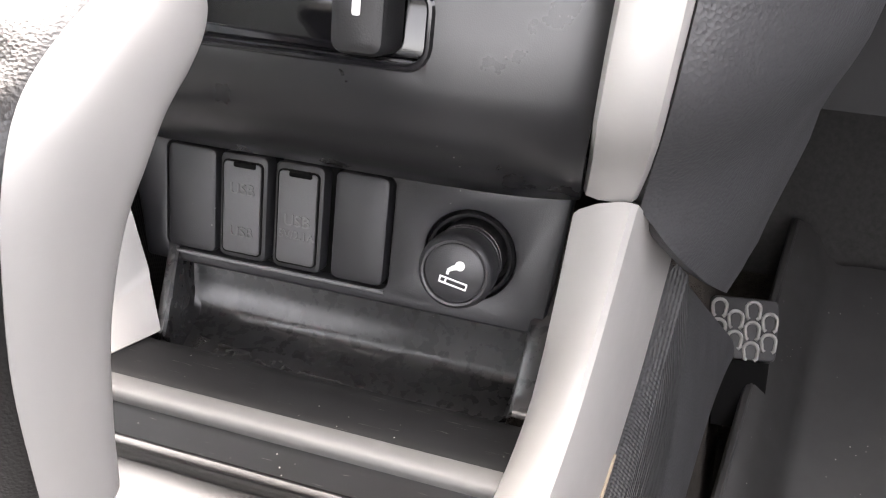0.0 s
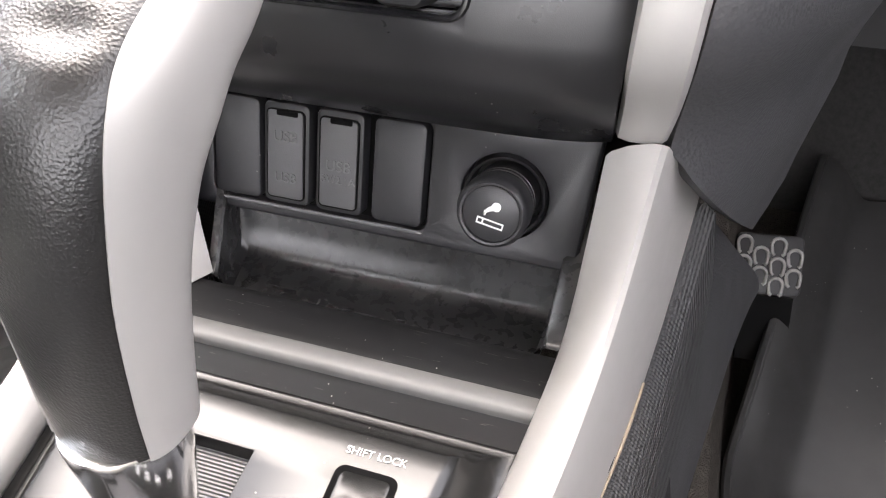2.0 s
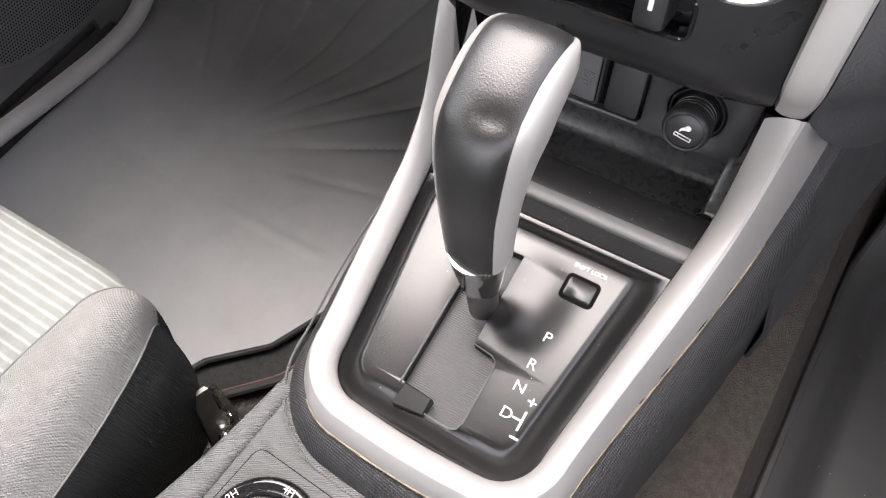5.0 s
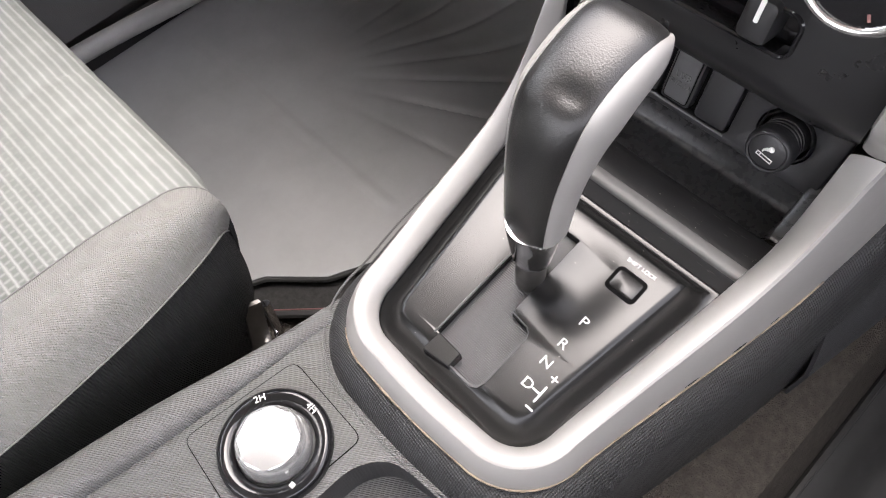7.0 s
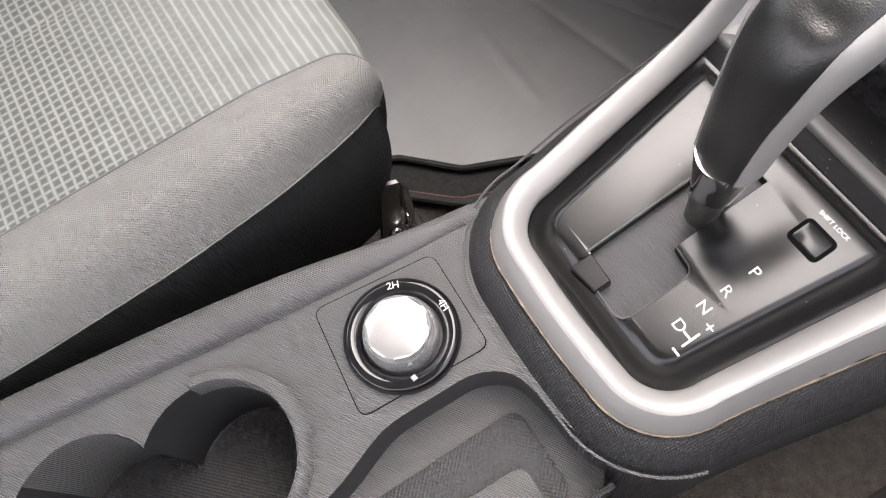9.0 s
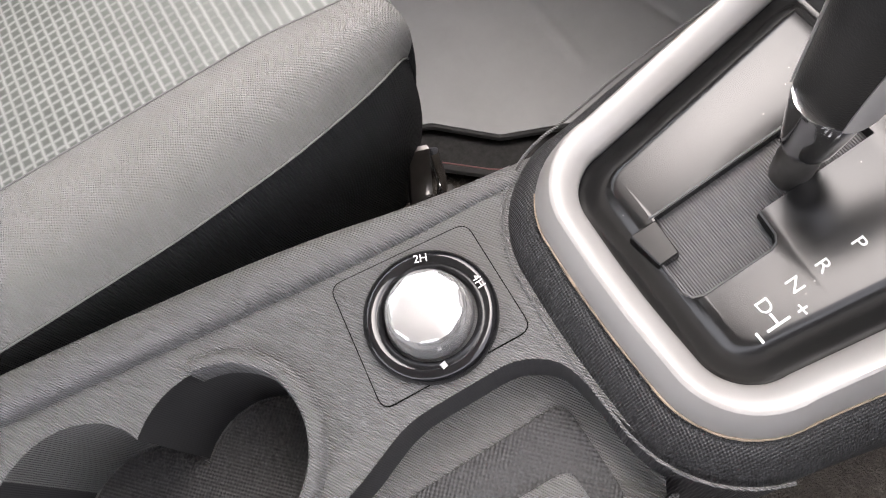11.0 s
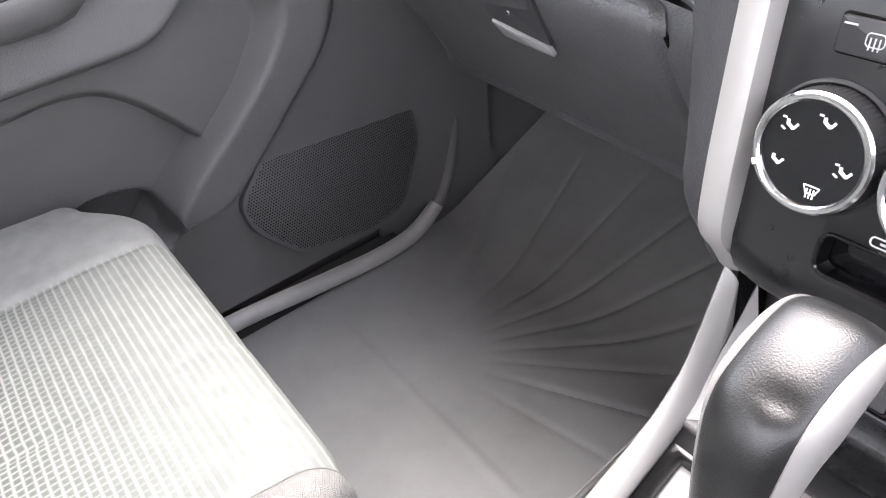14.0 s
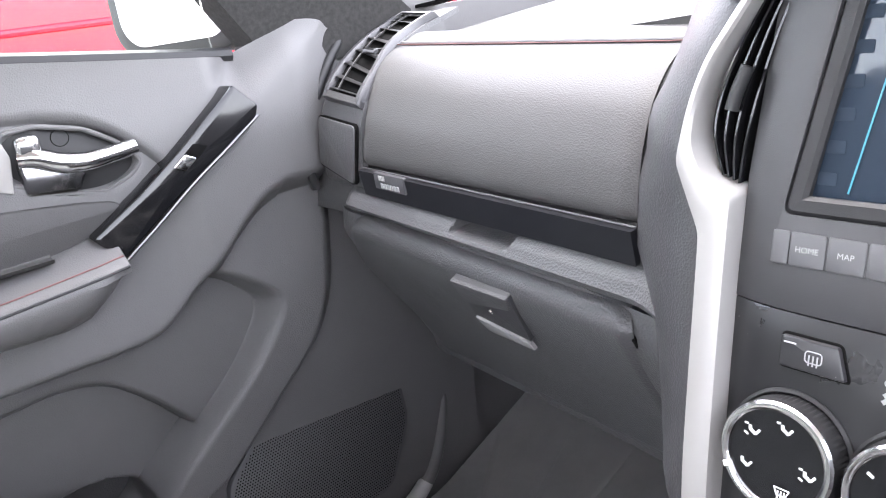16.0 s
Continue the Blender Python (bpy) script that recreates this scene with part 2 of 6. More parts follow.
def fabric(name):
    """Seat cloth: thin pale lines across the seat, crossed by others towards the back, where the ground darkens."""
    m = material(name, (0.3, 0.3, 0.28), 0.9, 0, 0.15)
    c = coords(m)
    sep = nd(m, "ShaderNodeSeparateXYZ")
    ln(m, c, sep.inputs[0])
    out = []
    for axis, scale in (("Y", 46.0), ("X", 48.0)):
        w = nd(m, "ShaderNodeTexWave", Scale=scale, Distortion=0.55, Detail=2.0)
        w.inputs["Detail Scale"].default_value = 4.0
        w.bands_direction = axis
        ln(m, c, w.inputs["Vector"])
        thin = nd(m, "ShaderNodeMath")
        thin.operation = "POWER"
        thin.inputs[1].default_value = 3.4
        ln(m, w.outputs["Fac"], thin.inputs[0])
        out.append(thin.outputs[0])
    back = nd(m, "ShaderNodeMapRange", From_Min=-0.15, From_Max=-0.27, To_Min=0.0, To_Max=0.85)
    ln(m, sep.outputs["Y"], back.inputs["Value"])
    plain = nd(m, "ShaderNodeMapRange", From_Min=-0.577, From_Max=-0.572, To_Min=0.0, To_Max=1.0)
    ln(m, sep.outputs["X"], plain.inputs["Value"])
    cross = nd(m, "ShaderNodeMath")
    cross.operation = "MULTIPLY"
    ln(m, out[1], cross.inputs[0])
    ln(m, back.outputs[0], cross.inputs[1])
    top = nd(m, "ShaderNodeMath")
    top.operation = "MAXIMUM"
    ln(m, out[0], top.inputs[0])
    ln(m, cross.outputs[0], top.inputs[1])
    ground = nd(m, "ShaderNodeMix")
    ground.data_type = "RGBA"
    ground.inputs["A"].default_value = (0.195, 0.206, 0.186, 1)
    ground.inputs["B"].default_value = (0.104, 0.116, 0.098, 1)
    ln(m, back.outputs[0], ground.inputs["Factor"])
    ramp = nd(m, "ShaderNodeMix")
    ramp.data_type = "RGBA"
    ln(m, ground.outputs["Result"], ramp.inputs["A"])
    ramp.inputs["B"].default_value = (0.305, 0.312, 0.286, 1)
    ln(m, top.outputs[0], ramp.inputs["Factor"])
    side = nd(m, "ShaderNodeMix")
    side.data_type = "RGBA"
    side.inputs["A"].default_value = (0.23, 0.23, 0.22, 1)
    ln(m, plain.outputs[0], side.inputs["Factor"])
    ln(m, ramp.outputs["Result"], side.inputs["B"])
    blot = nd(m, "ShaderNodeTexNoise", Scale=60.0, Detail=5.0)
    ln(m, c, blot.inputs["Vector"])
    tint = nd(m, "ShaderNodeMix")
    tint.data_type, tint.blend_type = "RGBA", "MULTIPLY"
    tint.inputs["Factor"].default_value = 0.35
    ln(m, side.outputs["Result"], tint.inputs["A"])
    ln(m, blot.outputs["Fac"], tint.inputs["B"])
    bright = nd(m, "ShaderNodeHueSaturation", Saturation=0.75, Value=1.2)
    ln(m, tint.outputs["Result"], bright.inputs["Color"])
    ln(m, bright.outputs[0], bsdf(m).inputs["Base Color"])
    h = nd(m, "ShaderNodeMath")
    h.operation = "MULTIPLY"
    ln(m, top.outputs[0], h.inputs[0])
    ln(m, plain.outputs[0], h.inputs[1])
    bump(m, h.outputs[0], 0.6, 0.001)
    n = nd(m, "ShaderNodeTexNoise", Scale=1500.0, Detail=2.0)
    ln(m, c, n.inputs["Vector"])
    return bump(m, n.outputs["Fac"], 0.5, 0.0005)


CLOTH = fabric("seat_ribbed_cloth")


def dust(m, scale=320.0, size=0.11, color=(0.4, 0.38, 0.35), share=0.62):
    """Sparse specks of dust."""
    c = coords(m)
    v = nd(m, "ShaderNodeTexVoronoi", Scale=scale)
    n = nd(m, "ShaderNodeTexNoise", Scale=scale * 0.13, Detail=3.0)
    ln(m, c, v.inputs["Vector"])
    ln(m, c, n.inputs["Vector"])
    a = nd(m, "ShaderNodeMapRange", From_Min=size, From_Max=size * 0.6)
    ln(m, v.outputs["Distance"], a.inputs["Value"])
    b = nd(m, "ShaderNodeMapRange", From_Min=share - 0.02, From_Max=share + 0.02)
    ln(m, n.outputs["Fac"], b.inputs["Value"])
    k = nd(m, "ShaderNodeMath")
    k.operation = "MULTIPLY"
    ln(m, a.outputs[0], k.inputs[0])
    ln(m, b.outputs[0], k.inputs[1])
    overlay(m, k.outputs[0], color)
    return m


def scuffs(m, turn=0.6, color=(0.16, 0.15, 0.14), scale=55.0, edge=0.66):
    """Thin pale scratches."""
    c = coords(m)
    for q, (t, e) in enumerate(((turn, edge), (turn - 1.3, edge + 0.02))):
        mp = nd(m, "ShaderNodeMapping")
        mp.inputs["Rotation"].default_value = (0.0, 0.0, t)
        mp.inputs["Scale"].default_value = (1.0, 16.0, 4.0)
        ln(m, c, mp.inputs["Vector"])
        n = nd(m, "ShaderNodeTexNoise", Scale=scale, Detail=2.0, Distortion=0.6)
        ln(m, mp.outputs[0], n.inputs["Vector"])
        a = nd(m, "ShaderNodeMapRange", From_Min=e, From_Max=e + 0.05)
        ln(m, n.outputs["Fac"], a.inputs["Value"])
        overlay(m, a.outputs[0], color)
    return m


dust(scuffs(TRAY, 0.9, (0.07, 0.067, 0.064), 70, 0.73), 300, 0.06)
dust(scuffs(LEDGE, 0.5, (0.1, 0.095, 0.09), 85, 0.70), 300, 0.10)
dust(PLATE, 260, 0.09)
dust(PANEL, 300, 0.10, (0.3, 0.29, 0.27), 0.64)
dust(STACK, 220, 0.08, (0.3, 0.29, 0.27), 0.66)
dust(BOLSTER, 260, 0.10, (0.3, 0.29, 0.27), 0.66)
dust(DRIVERMAT, 200, 0.12)
dust(RUBBER, 130, 0.07, (0.34, 0.33, 0.32), 0.66)
dust(DOORSKIN, 130, 0.05, (0.4, 0.4, 0.4), 0.68)


# ---- building helpers ----
def link_mesh(name, bm, mat, smooth=True):
    me = bpy.data.meshes.new(name)
    bmesh.ops.recalc_face_normals(bm, faces=bm.faces)
    bm.to_mesh(me)
    bm.free()
    me.materials.append(mat)
    if smooth:
        me.polygons.foreach_set("use_smooth", [True] * len(me.polygons))
        me.set_sharp_from_angle(angle=radians(38))
    return new(name, me)


def thing(name, base, label, category, group="", kind=""):
    e = new(name)
    e.empty_display_size = 0.02
    e.matrix_world = Matrix.Translation(base)
    e["base"] = base
    return tagged(e, label, category, group, kind)


def part(name, bm, mat, parent, label="", smooth=True):
    ob = link_mesh(name, bm, mat, smooth)
    adopt(ob, parent)
    return tagged(ob, label) if label else ob


def adopt(ob, parent):
    """Puts a mesh made in world places under its thing or part."""
    ob.parent = parent
    ob.matrix_parent_inverse = Matrix() if parent.parent else Matrix.Translation(parent["base"]).inverted()


def solo(name, bm, mat, label, category, group="", kind="", smooth=True):
    return tagged(link_mesh(name, bm, mat, smooth), label, category, group, kind)


def loft(rows, close_u=False, close_v=False, cap=False):
    """Skin over rows of points of equal length."""
    bm = bmesh.new()
    vs = [[bm.verts.new(p) for p in r] for r in rows]
    nr, nc = len(vs), len(vs[0])
    for i in range(nr if close_u else nr - 1):
        for j in range(nc if close_v else nc - 1):
            q = [vs[i][j], vs[i][(j + 1) % nc], vs[(i + 1) % nr][(j + 1) % nc], vs[(i + 1) % nr][j]]
            try:
                bm.faces.new(q)
            except ValueError:
                pass
    if cap:
        for r in (vs[0], vs[-1]):
            try:
                bm.faces.new(r)
            except ValueError:
                pass
    return bm


def sheet(fn, nu, nv, thick=0.0):
    bm = loft([[fn(i / nu, j / nv) for j in range(nv + 1)] for i in range(nu + 1)])
    if thick:
        bmesh.ops.recalc_face_normals(bm, faces=bm.faces)
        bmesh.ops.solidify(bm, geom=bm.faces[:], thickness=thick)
    return bm


def rrect(w, h, r, n=5, cx=0.0, cy=0.0):
    """Rounded rectangle as a function of its inset."""
    def f(i):
        hw, hh, rr = w / 2 - i, h / 2 - i, max(r - i, 0.0002)
        pts = []
        for k, (sx, sy) in enumerate(((1, 1), (-1, 1), (-1, -1), (1, -1))):
            for a in range(n + 1):
                t = (k + a / n) * math.pi / 2
                pts.append((cx + sx * (hw - rr) + rr * math.cos(t), cy + sy * (hh - rr) + rr * math.sin(t)))
        return pts
    return f


def poly(points, r=0.003, n=4):
    """Rounded convex polygon (counter-clockwise corners) as a function of its inset."""
    def f(i):
        out, m = [], len(points)
        c = Vector((sum(p[0] for p in points) / m, sum(p[1] for p in points) / m))
        ps = []
        for k in range(m):
            a, b, d = (Vector(points[(k + s) % m]) for s in (-1, 0, 1))
            e1, e2 = (b - a).normalized(), (d - b).normalized()
            n1, n2 = Vector((-e1.y, e1.x)), Vector((-e2.y, e2.x))
            ps.append(b + (n1 + n2) * (i / max(0.2, 1 + n1.dot(n2))))
        rr = max(r - i, 0.0002)
        for k in range(m):
            a, b, d = ps[k - 1], ps[k], ps[(k + 1) % m]
            e1, e2 = (a - b), (d - b)
            q = min(rr, e1.length * 0.45, e2.length * 0.45)
            p0, p2 = b + e1.normalized() * q, b + e2.normalized() * q
            for s in range(n + 1):
                t = s / n
                out.append(tuple(p0 * (1 - t) ** 2 + b * 2 * t * (1 - t) + p2 * t * t))
        return out
    return f


def ring(r, n=40, cx=0.0, cy=0.0):
    return lambda i: [(cx + (r - i) * math.cos(2 * math.pi * k / n), cy + (r - i) * math.sin(2 * math.pi * k / n)) for k in range(n)]


def slab(o, m, depth, bevel=0.001, crown=0.0, low=0.0):
    """A plate with outline o in the plane of the frame m: its face lies at local z = 0 and its back at -depth. crown: the middle's rise."""
    rows = [(0.0, -depth), (0.0, -bevel), (bevel * 0.3, -bevel * 0.3), (bevel, 0.0)]
    rows = [[m @ Vector((x, y, z)) for x, y in o(i)] for i, z in rows]
    bm = bmesh.new()
    vs = [[bm.verts.new(p) for p in r] for r in rows]
    for a, b in zip(vs, vs[1:]):
        for j in range(len(a)):
            bm.faces.new((a[j], a[(j + 1) % len(a)], b[(j + 1) % len(a)], b[j]))
    bm.faces.new(vs[0][::-1])
    if crown:
        mid = bm.verts.new(m @ Vector((sum(p[0] for p in o(bevel)) / len(vs[-1]), sum(p[1] for p in o(bevel)) / len(vs[-1]), crown)))
        for j in range(len(vs[-1])):
            bm.faces.new((vs[-1][j], vs[-1][(j + 1) % len(vs[-1])], mid))
    else:
        bm.faces.new(vs[-1])
    return bm


def frame_slab(o, m, depth, width, bevel=0.0006):
    """A rim: outline o, of the given width, face at local z = 0."""
    rows = [(0, -depth), (0, -bevel), (bevel, 0), (width - bevel, 0), (width, -bevel), (width, -depth)]
    return loft([[m @ Vector((x, y, z)) for x, y in o(i)] for i, z in rows], close_u=True, close_v=True)


def lathe(profile, m, n=48):
    """Turned body: (radius, height) pairs about the local z axis."""
    bm = loft([[m @ Vector((r * math.cos(2 * math.pi * k / n), r * math.sin(2 * math.pi * k / n), z)) for k in range(n)] for r, z in profile], close_v=True)
    bmesh.ops.holes_fill(bm, edges=[e for e in bm.edges if e.is_boundary], sides=0)
    return bm


def tube(points, radius, n=8, closed=False):
    """A round bar along points; radius may be a function of the way along, 0 to 1."""
    pts = [Vector(p) for p in points]
    rows, up = [], Vector((0.13, 0.21, 0.97))
    for i, p in enumerate(pts):
        d = ((pts[(i + 1) % len(pts)] if closed else pts[min(i + 1, len(pts) - 1)]) - (pts[i - 1] if closed or i else pts[0])).normalized()
        a = d.cross(up).normalized()
        b = a.cross(d)
        r = radius(i / (len(pts) - 1)) if callable(radius) else radius
        rows.append([p + a * (r * math.cos(2 * math.pi * k / n)) + b * (r * math.sin(2 * math.pi * k / n)) for k in range(n)])
    return loft(rows, close_u=closed, close_v=True, cap=not closed)


def spline(points, steps=10):
    """Smooth curve through a few points."""
    ps = [Vector(p) for p in points]
    ps = [ps[0] * 2 - ps[1]] + ps + [ps[-1] * 2 - ps[-2]]
    out = []
    for i in range(1, len(ps) - 2):
        a, b, c, d = ps[i - 1 : i + 3]
        for s in range(steps):
            t = s / steps
            out.append(0.5 * ((2 * b) + (c - a) * t + (2 * a - 5 * b + 4 * c - d) * t * t + (3 * b - a - 3 * c + d) * t ** 3))
    return out + [ps[-2]]


def plane(origin, xdir, normal):
    """A frame with its x along xdir, as far as the normal allows, and its z along the normal."""
    z = Vector(normal).normalized()
    x = Vector(xdir)
    x = (x - z * x.dot(z)).normalized()
    y = z.cross(x)
    return Matrix.Translation(origin) @ Matrix((x, y, z)).transposed().to_4x4()


def join(*bms):
    out = bmesh.new()
    for b in bms:
        me = bpy.data.meshes.new("tmp")
        b.to_mesh(me)
        b.free()
        out.from_mesh(me)
        bpy.data.meshes.remove(me)
    return out


def box(lo, hi, bevel=0.0, seg=2):
    bm = bmesh.new()
    bmesh.ops.create_cube(bm, size=1)
    for v in bm.verts:
        v.co = Vector([(lo[k] + hi[k]) / 2 + v.co[k] * (hi[k] - lo[k]) for k in range(3)])
    if bevel:
        bmesh.ops.bevel(bm, geom=bm.edges[:], offset=bevel, segments=seg, profile=0.5, affect="EDGES")
    return bm


def carve(bm, cutters, edge=0.0, seg=3):
    """Cuts the cutters' shapes out of a closed body; edge: rounding of its sharp edges."""
    obs = []
    for b in (bm, *cutters):
        me = bpy.data.meshes.new("tmp")
        bmesh.ops.recalc_face_normals(b, faces=b.faces)
        b.to_mesh(me)
        b.free()
        obs.append(new("tmp", me))
    for c in obs[1:]:
        mod = obs[0].modifiers.new("cut", "BOOLEAN")
        mod.operation, mod.solver, mod.object = "DIFFERENCE", "EXACT", c
    if edge:
        mod = obs[0].modifiers.new("round", "BEVEL")
        mod.width, mod.segments, mod.limit_method, mod.angle_limit = edge, seg, "ANGLE", radians(40)
    deps = bpy.context.evaluated_depsgraph_get()
    me = bpy.data.meshes.new_from_object(obs[0].evaluated_get(deps))
    out = bmesh.new()
    out.from_mesh(me)
    bpy.data.meshes.remove(me)
    for o in obs:
        d = o.data
        bpy.data.objects.remove(o)
        bpy.data.meshes.remove(d)
    return out


def text(name, body, size, m, mat, parent, label="", wide=1.0, depth=0.0):
    """Printed letters, centred on the frame m."""
    cu = bpy.data.curves.new(name, "FONT")
    cu.body, cu.size, cu.align_x, cu.align_y = body, size, "CENTER", "CENTER"
    cu.extrude = depth
    ob = new(name, cu)
    me = bpy.data.meshes.new_from_object(ob.evaluated_get(bpy.context.evaluated_depsgraph_get()))
    bpy.data.objects.remove(ob)
    bpy.data.curves.remove(cu)
    me.transform(m @ Matrix.Diagonal((wide, 1, 1, 1)))
    bm = bmesh.new()
    bm.from_mesh(me)
    bpy.data.meshes.remove(me)
    return part(name, bm, mat, parent, label, smooth=False)


def bar2(m, a, b, w, h=0.0004):
    """A printed stroke from a to b in the plane of the frame m."""
    a, b = Vector(a), Vector(b)
    d = (b - a).normalized()
    q = Vector((-d.y, d.x)) * w / 2
    c = [a - q, b - q, b + q, a + q]
    return loft([[m @ Vector((*p, z)) for p in c] for z in (-h, h / 2)], close_v=True, cap=True)


def smooth01(a, b, x):
    t = min(1.0, max(0.0, (x - a) / (b - a)))
    return t * t * (3 - 2 * t)


def interp(table, x):
    return float(np.interp(x, [p[0] for p in table], [p[1] for p in table]))


# ---- the shell: floor, walls, roof, outside ----
def floor_height(x, y):
    """Flat in the footwells, with a rise to the pedals and a tunnel in the middle."""
    z = -0.021 + 0.45 * max(0.0, y - 0.36)
    return z + 0.16 * (1 - (smooth01(0.15, 0.205, x) if x > 0 else smooth01(0.09, 0.16, -x)))


solo("floor", sheet(lambda u, v: Vector((-0.8 + 1.7 * u, -1.5 + 2.4 * v, floor_height(-0.8 + 1.7 * u, -1.5 + 2.4 * v))), 110, 60, 0.02),
     CARPET, "dark brown-grey loop carpet over the cabin floor and tunnel", "floor", kind="structure")
# Dark pile instead of the floor carpet: footwell shade put into the colour.
solo("wall_front", sheet(lambda u, v: Vector((-0.85 + 1.75 * u, 0.62 + 0.25 * v, 0.1 + 0.66 * v)), 8, 6, 0.02), MATPILE, "carpeted bulkhead, coloured dark for the shade under the dashboard", "wall", kind="structure")
# Roof out of view, sized for the light that the windows let in.
solo("ceiling", box((-0.70, -1.5, 1.2), (0.75, 0.0, 1.23), 0.01), HEADLINE, "unseen cloth roof lining, pale to bounce light into the cabin", "ceiling", kind="structure")
# Added rear wall out of view; its pale cloth brightens reflections on the stack.
solo("wall_rear", box((-0.8, -1.55, 0.0), (0.9, -1.5, 0.62), 0.01), SIDECLOTH, "unseen plain rear wall, in grey cloth to brighten reflections", "wall", kind="structure")
# Added wall out of view: blocks low light from the right.
solo("wall_right", box((0.80, -1.5, 0.0), (0.86, 0.87, 0.76), 0.01), DASH, "unseen driver's door as a plain wall that keeps side light out", "wall", kind="structure")
# Closing wall added outside the door trim to keep stray light off the mat.
solo("wall_left", box((-0.84, -1.5, 0.0), (-0.78, 0.87, 0.70), 0.01), DASH, "unseen wall behind the passenger door that stops light leaks", "wall", kind="structure")
solo("ground", sheet(lambda u, v: Vector((-60 + 120 * u, -60 + 120 * v, -0.55)), 12, 12), ASPHALT, "pale concrete yard around the car", "ground", kind="structure")

# ---- centre console ----
console = thing("centre_console", (0, -0.05, 0.0), "dark grey centre console with silver trim round the shift plate", "console")
SIDE = 26


def half(y):
    return 0.0735 + 0.14 * y


def u_line(d0, zf, y_end=None, rear=-0.0823, r=0.026):
    """Plan of the shift surround at the offset d outwards: from the right front, round the rear, to the left front. zf: height by (y, side share)."""
    if y_end is None:
        y_end = 0.126 + 0.041 * smooth01(0.0160, 0.0262, d0)
    d = d0 * 0.8 if d0 < 0.0266 else 0.0212 + (d0 - 0.0265)
    rr = r + d
    yc = rear - d + rr
    pts, slim = [], []
    for k in range(SIDE):
        y = y_end + (yc - y_end) * k / SIDE
        out = d + (d0 * 1.07 - d) * smooth01(-0.06, 0.11, y)
        pts.append((half(y) + out, y))
        slim.append(0.4 * min(max(0.0, out), 0.0284) * smooth01(-0.03, 0.10, y))
    xc = half(yc) + d - rr
    for k in range(13):
        t = k / 12 * math.pi / 2
        pts.append((xc + rr * math.cos(t), yc - rr * math.sin(t)))
    for k in range(1, 8):
        pts.append((xc - xc * k / 8, yc - rr - 0.0015 * math.sin(math.pi * k / 16)))
    slim += [0.0] * (len(pts) - len(slim))
    full = pts + [(q - x, y) for (x, y), q in reversed(list(zip(pts[:-1], slim)))]
    return [Vector((x, y, zf(y))) for x, y in full]


Z_IN = ((-0.09, 0.317), (-0.03, 0.324), (0.0, 0.3275), (0.03, 0.331), (0.06, 0.335), (0.09, 0.342), (0.105, 0.351), (0.114, 0.366), (0.121, 0.395), (0.126, 0.414), (0.14, 0.45))
Z_TOP = ((-0.11, 0.324), (-0.03, 0.3325), (0.0, 0.3365), (0.03, 0.341), (0.06, 0.349), (0.09, 0.367), (0.11, 0.394), (0.125, 0.4185), (0.132, 0.424), (0.16, 0.44))
Z_OUT = ((-0.11, 0.312), (-0.03, 0.309), (0.0, 0.309), (0.03, 0.310), (0.06, 0.313), (0.09, 0.318), (0.11, 0.323), (0.125, 0.329), (0.14, 0.336), (0.15, 0.343), (0.16, 0.358), (0.167, 0.384), (0.18, 0.40))


def soft(table):
    def f(y):
        return sum(interp(table, y + e) for e in (-0.008, -0.004, 0, 0.004, 0.008)) / 5
    return f


zin, ztop, zout = soft(Z_IN), soft(Z_TOP), soft(Z_OUT)


def mixz(a, b, t, lift=0.0):
    return lambda y: a(y) * (1 - t) + b(y) * t + lift


rails = [u_line(0.0012, lambda y: min(zin(y) - 0.008, 0.338)), u_line(0.0, mixz(zin, zin, 0, -0.004)), u_line(0.0, zin), u_line(0.0015, mixz(zin, ztop, 0.16, 0.0008)), u_line(0.006, mixz(zin, ztop, 0.55, 0.001)),
         u_line(0.0125, mixz(zin, ztop, 0.9, 0.0008)), u_line(0.0155, mixz(zin, ztop, 1.0, 0.0002)), u_line(0.0172, mixz(ztop, zout, 0.03)), u_line(0.0188, mixz(ztop, zout, 0.15)), u_line(0.0225, mixz(ztop, zout, 0.55, 0.0006)), u_line(0.0258, mixz(ztop, zout, 0.95)), u_line(0.0265, mixz(zout, zout, 0, -0.003)), u_line(0.022, mixz(zout, zout, 0, -0.006))]
part("trim", join(loft(rails[:8]), loft(rails[7:])), SILVER, console, "satin silver painted trim, scuffed along one edge")
# dark surround below the trim
drop = lambda z: (lambda y: min(z, zout(y) - 0.008))
part("surround", loft([u_line(0.024, mixz(zout, zout, 0, -0.0035)), u_line(0.0285, mixz(zout, zout, 0, -0.004)), u_line(0.0335, mixz(zout, zout, 0, -0.0085)), u_line(0.0385, lambda y: 0.65 * (zout(y) - 0.015) + 0.35 * 0.29),
                      u_line(0.043, drop(0.284)), u_line(0.046, drop(0.2)), u_line(0.05, drop(0.04))]), CONSOLE, console, "dark ribbed plastic surround")


def console_side(s, u, v):
    """Smooth panel between the trim's front end and the footwell: u forwards, v downwards."""
    y = 0.128 + 0.20 * u
    x0, z0 = 0.1175 + 0.07 * (y - 0.128) + 0.32 * max(0.0, y - 0.165), interp(((0.128, 0.332), (0.15, 0.341), (0.16, 0.354), (0.168, 0.378), (0.25, 0.300), (0.33, 0.225)), y)
    x1 = 0.126 + 0.175 * y
    if v < 0.8:
        t = v / 0.8
        return Vector((s * (x0 + (x1 - x0) * t + 0.004 * math.sin(math.pi * t)), y, z0 + (0.2 - z0) * t))
    return Vector((s * (x1 - 0.05 * (v - 0.8)), y, 0.2 - 0.9 * (v - 0.8)))


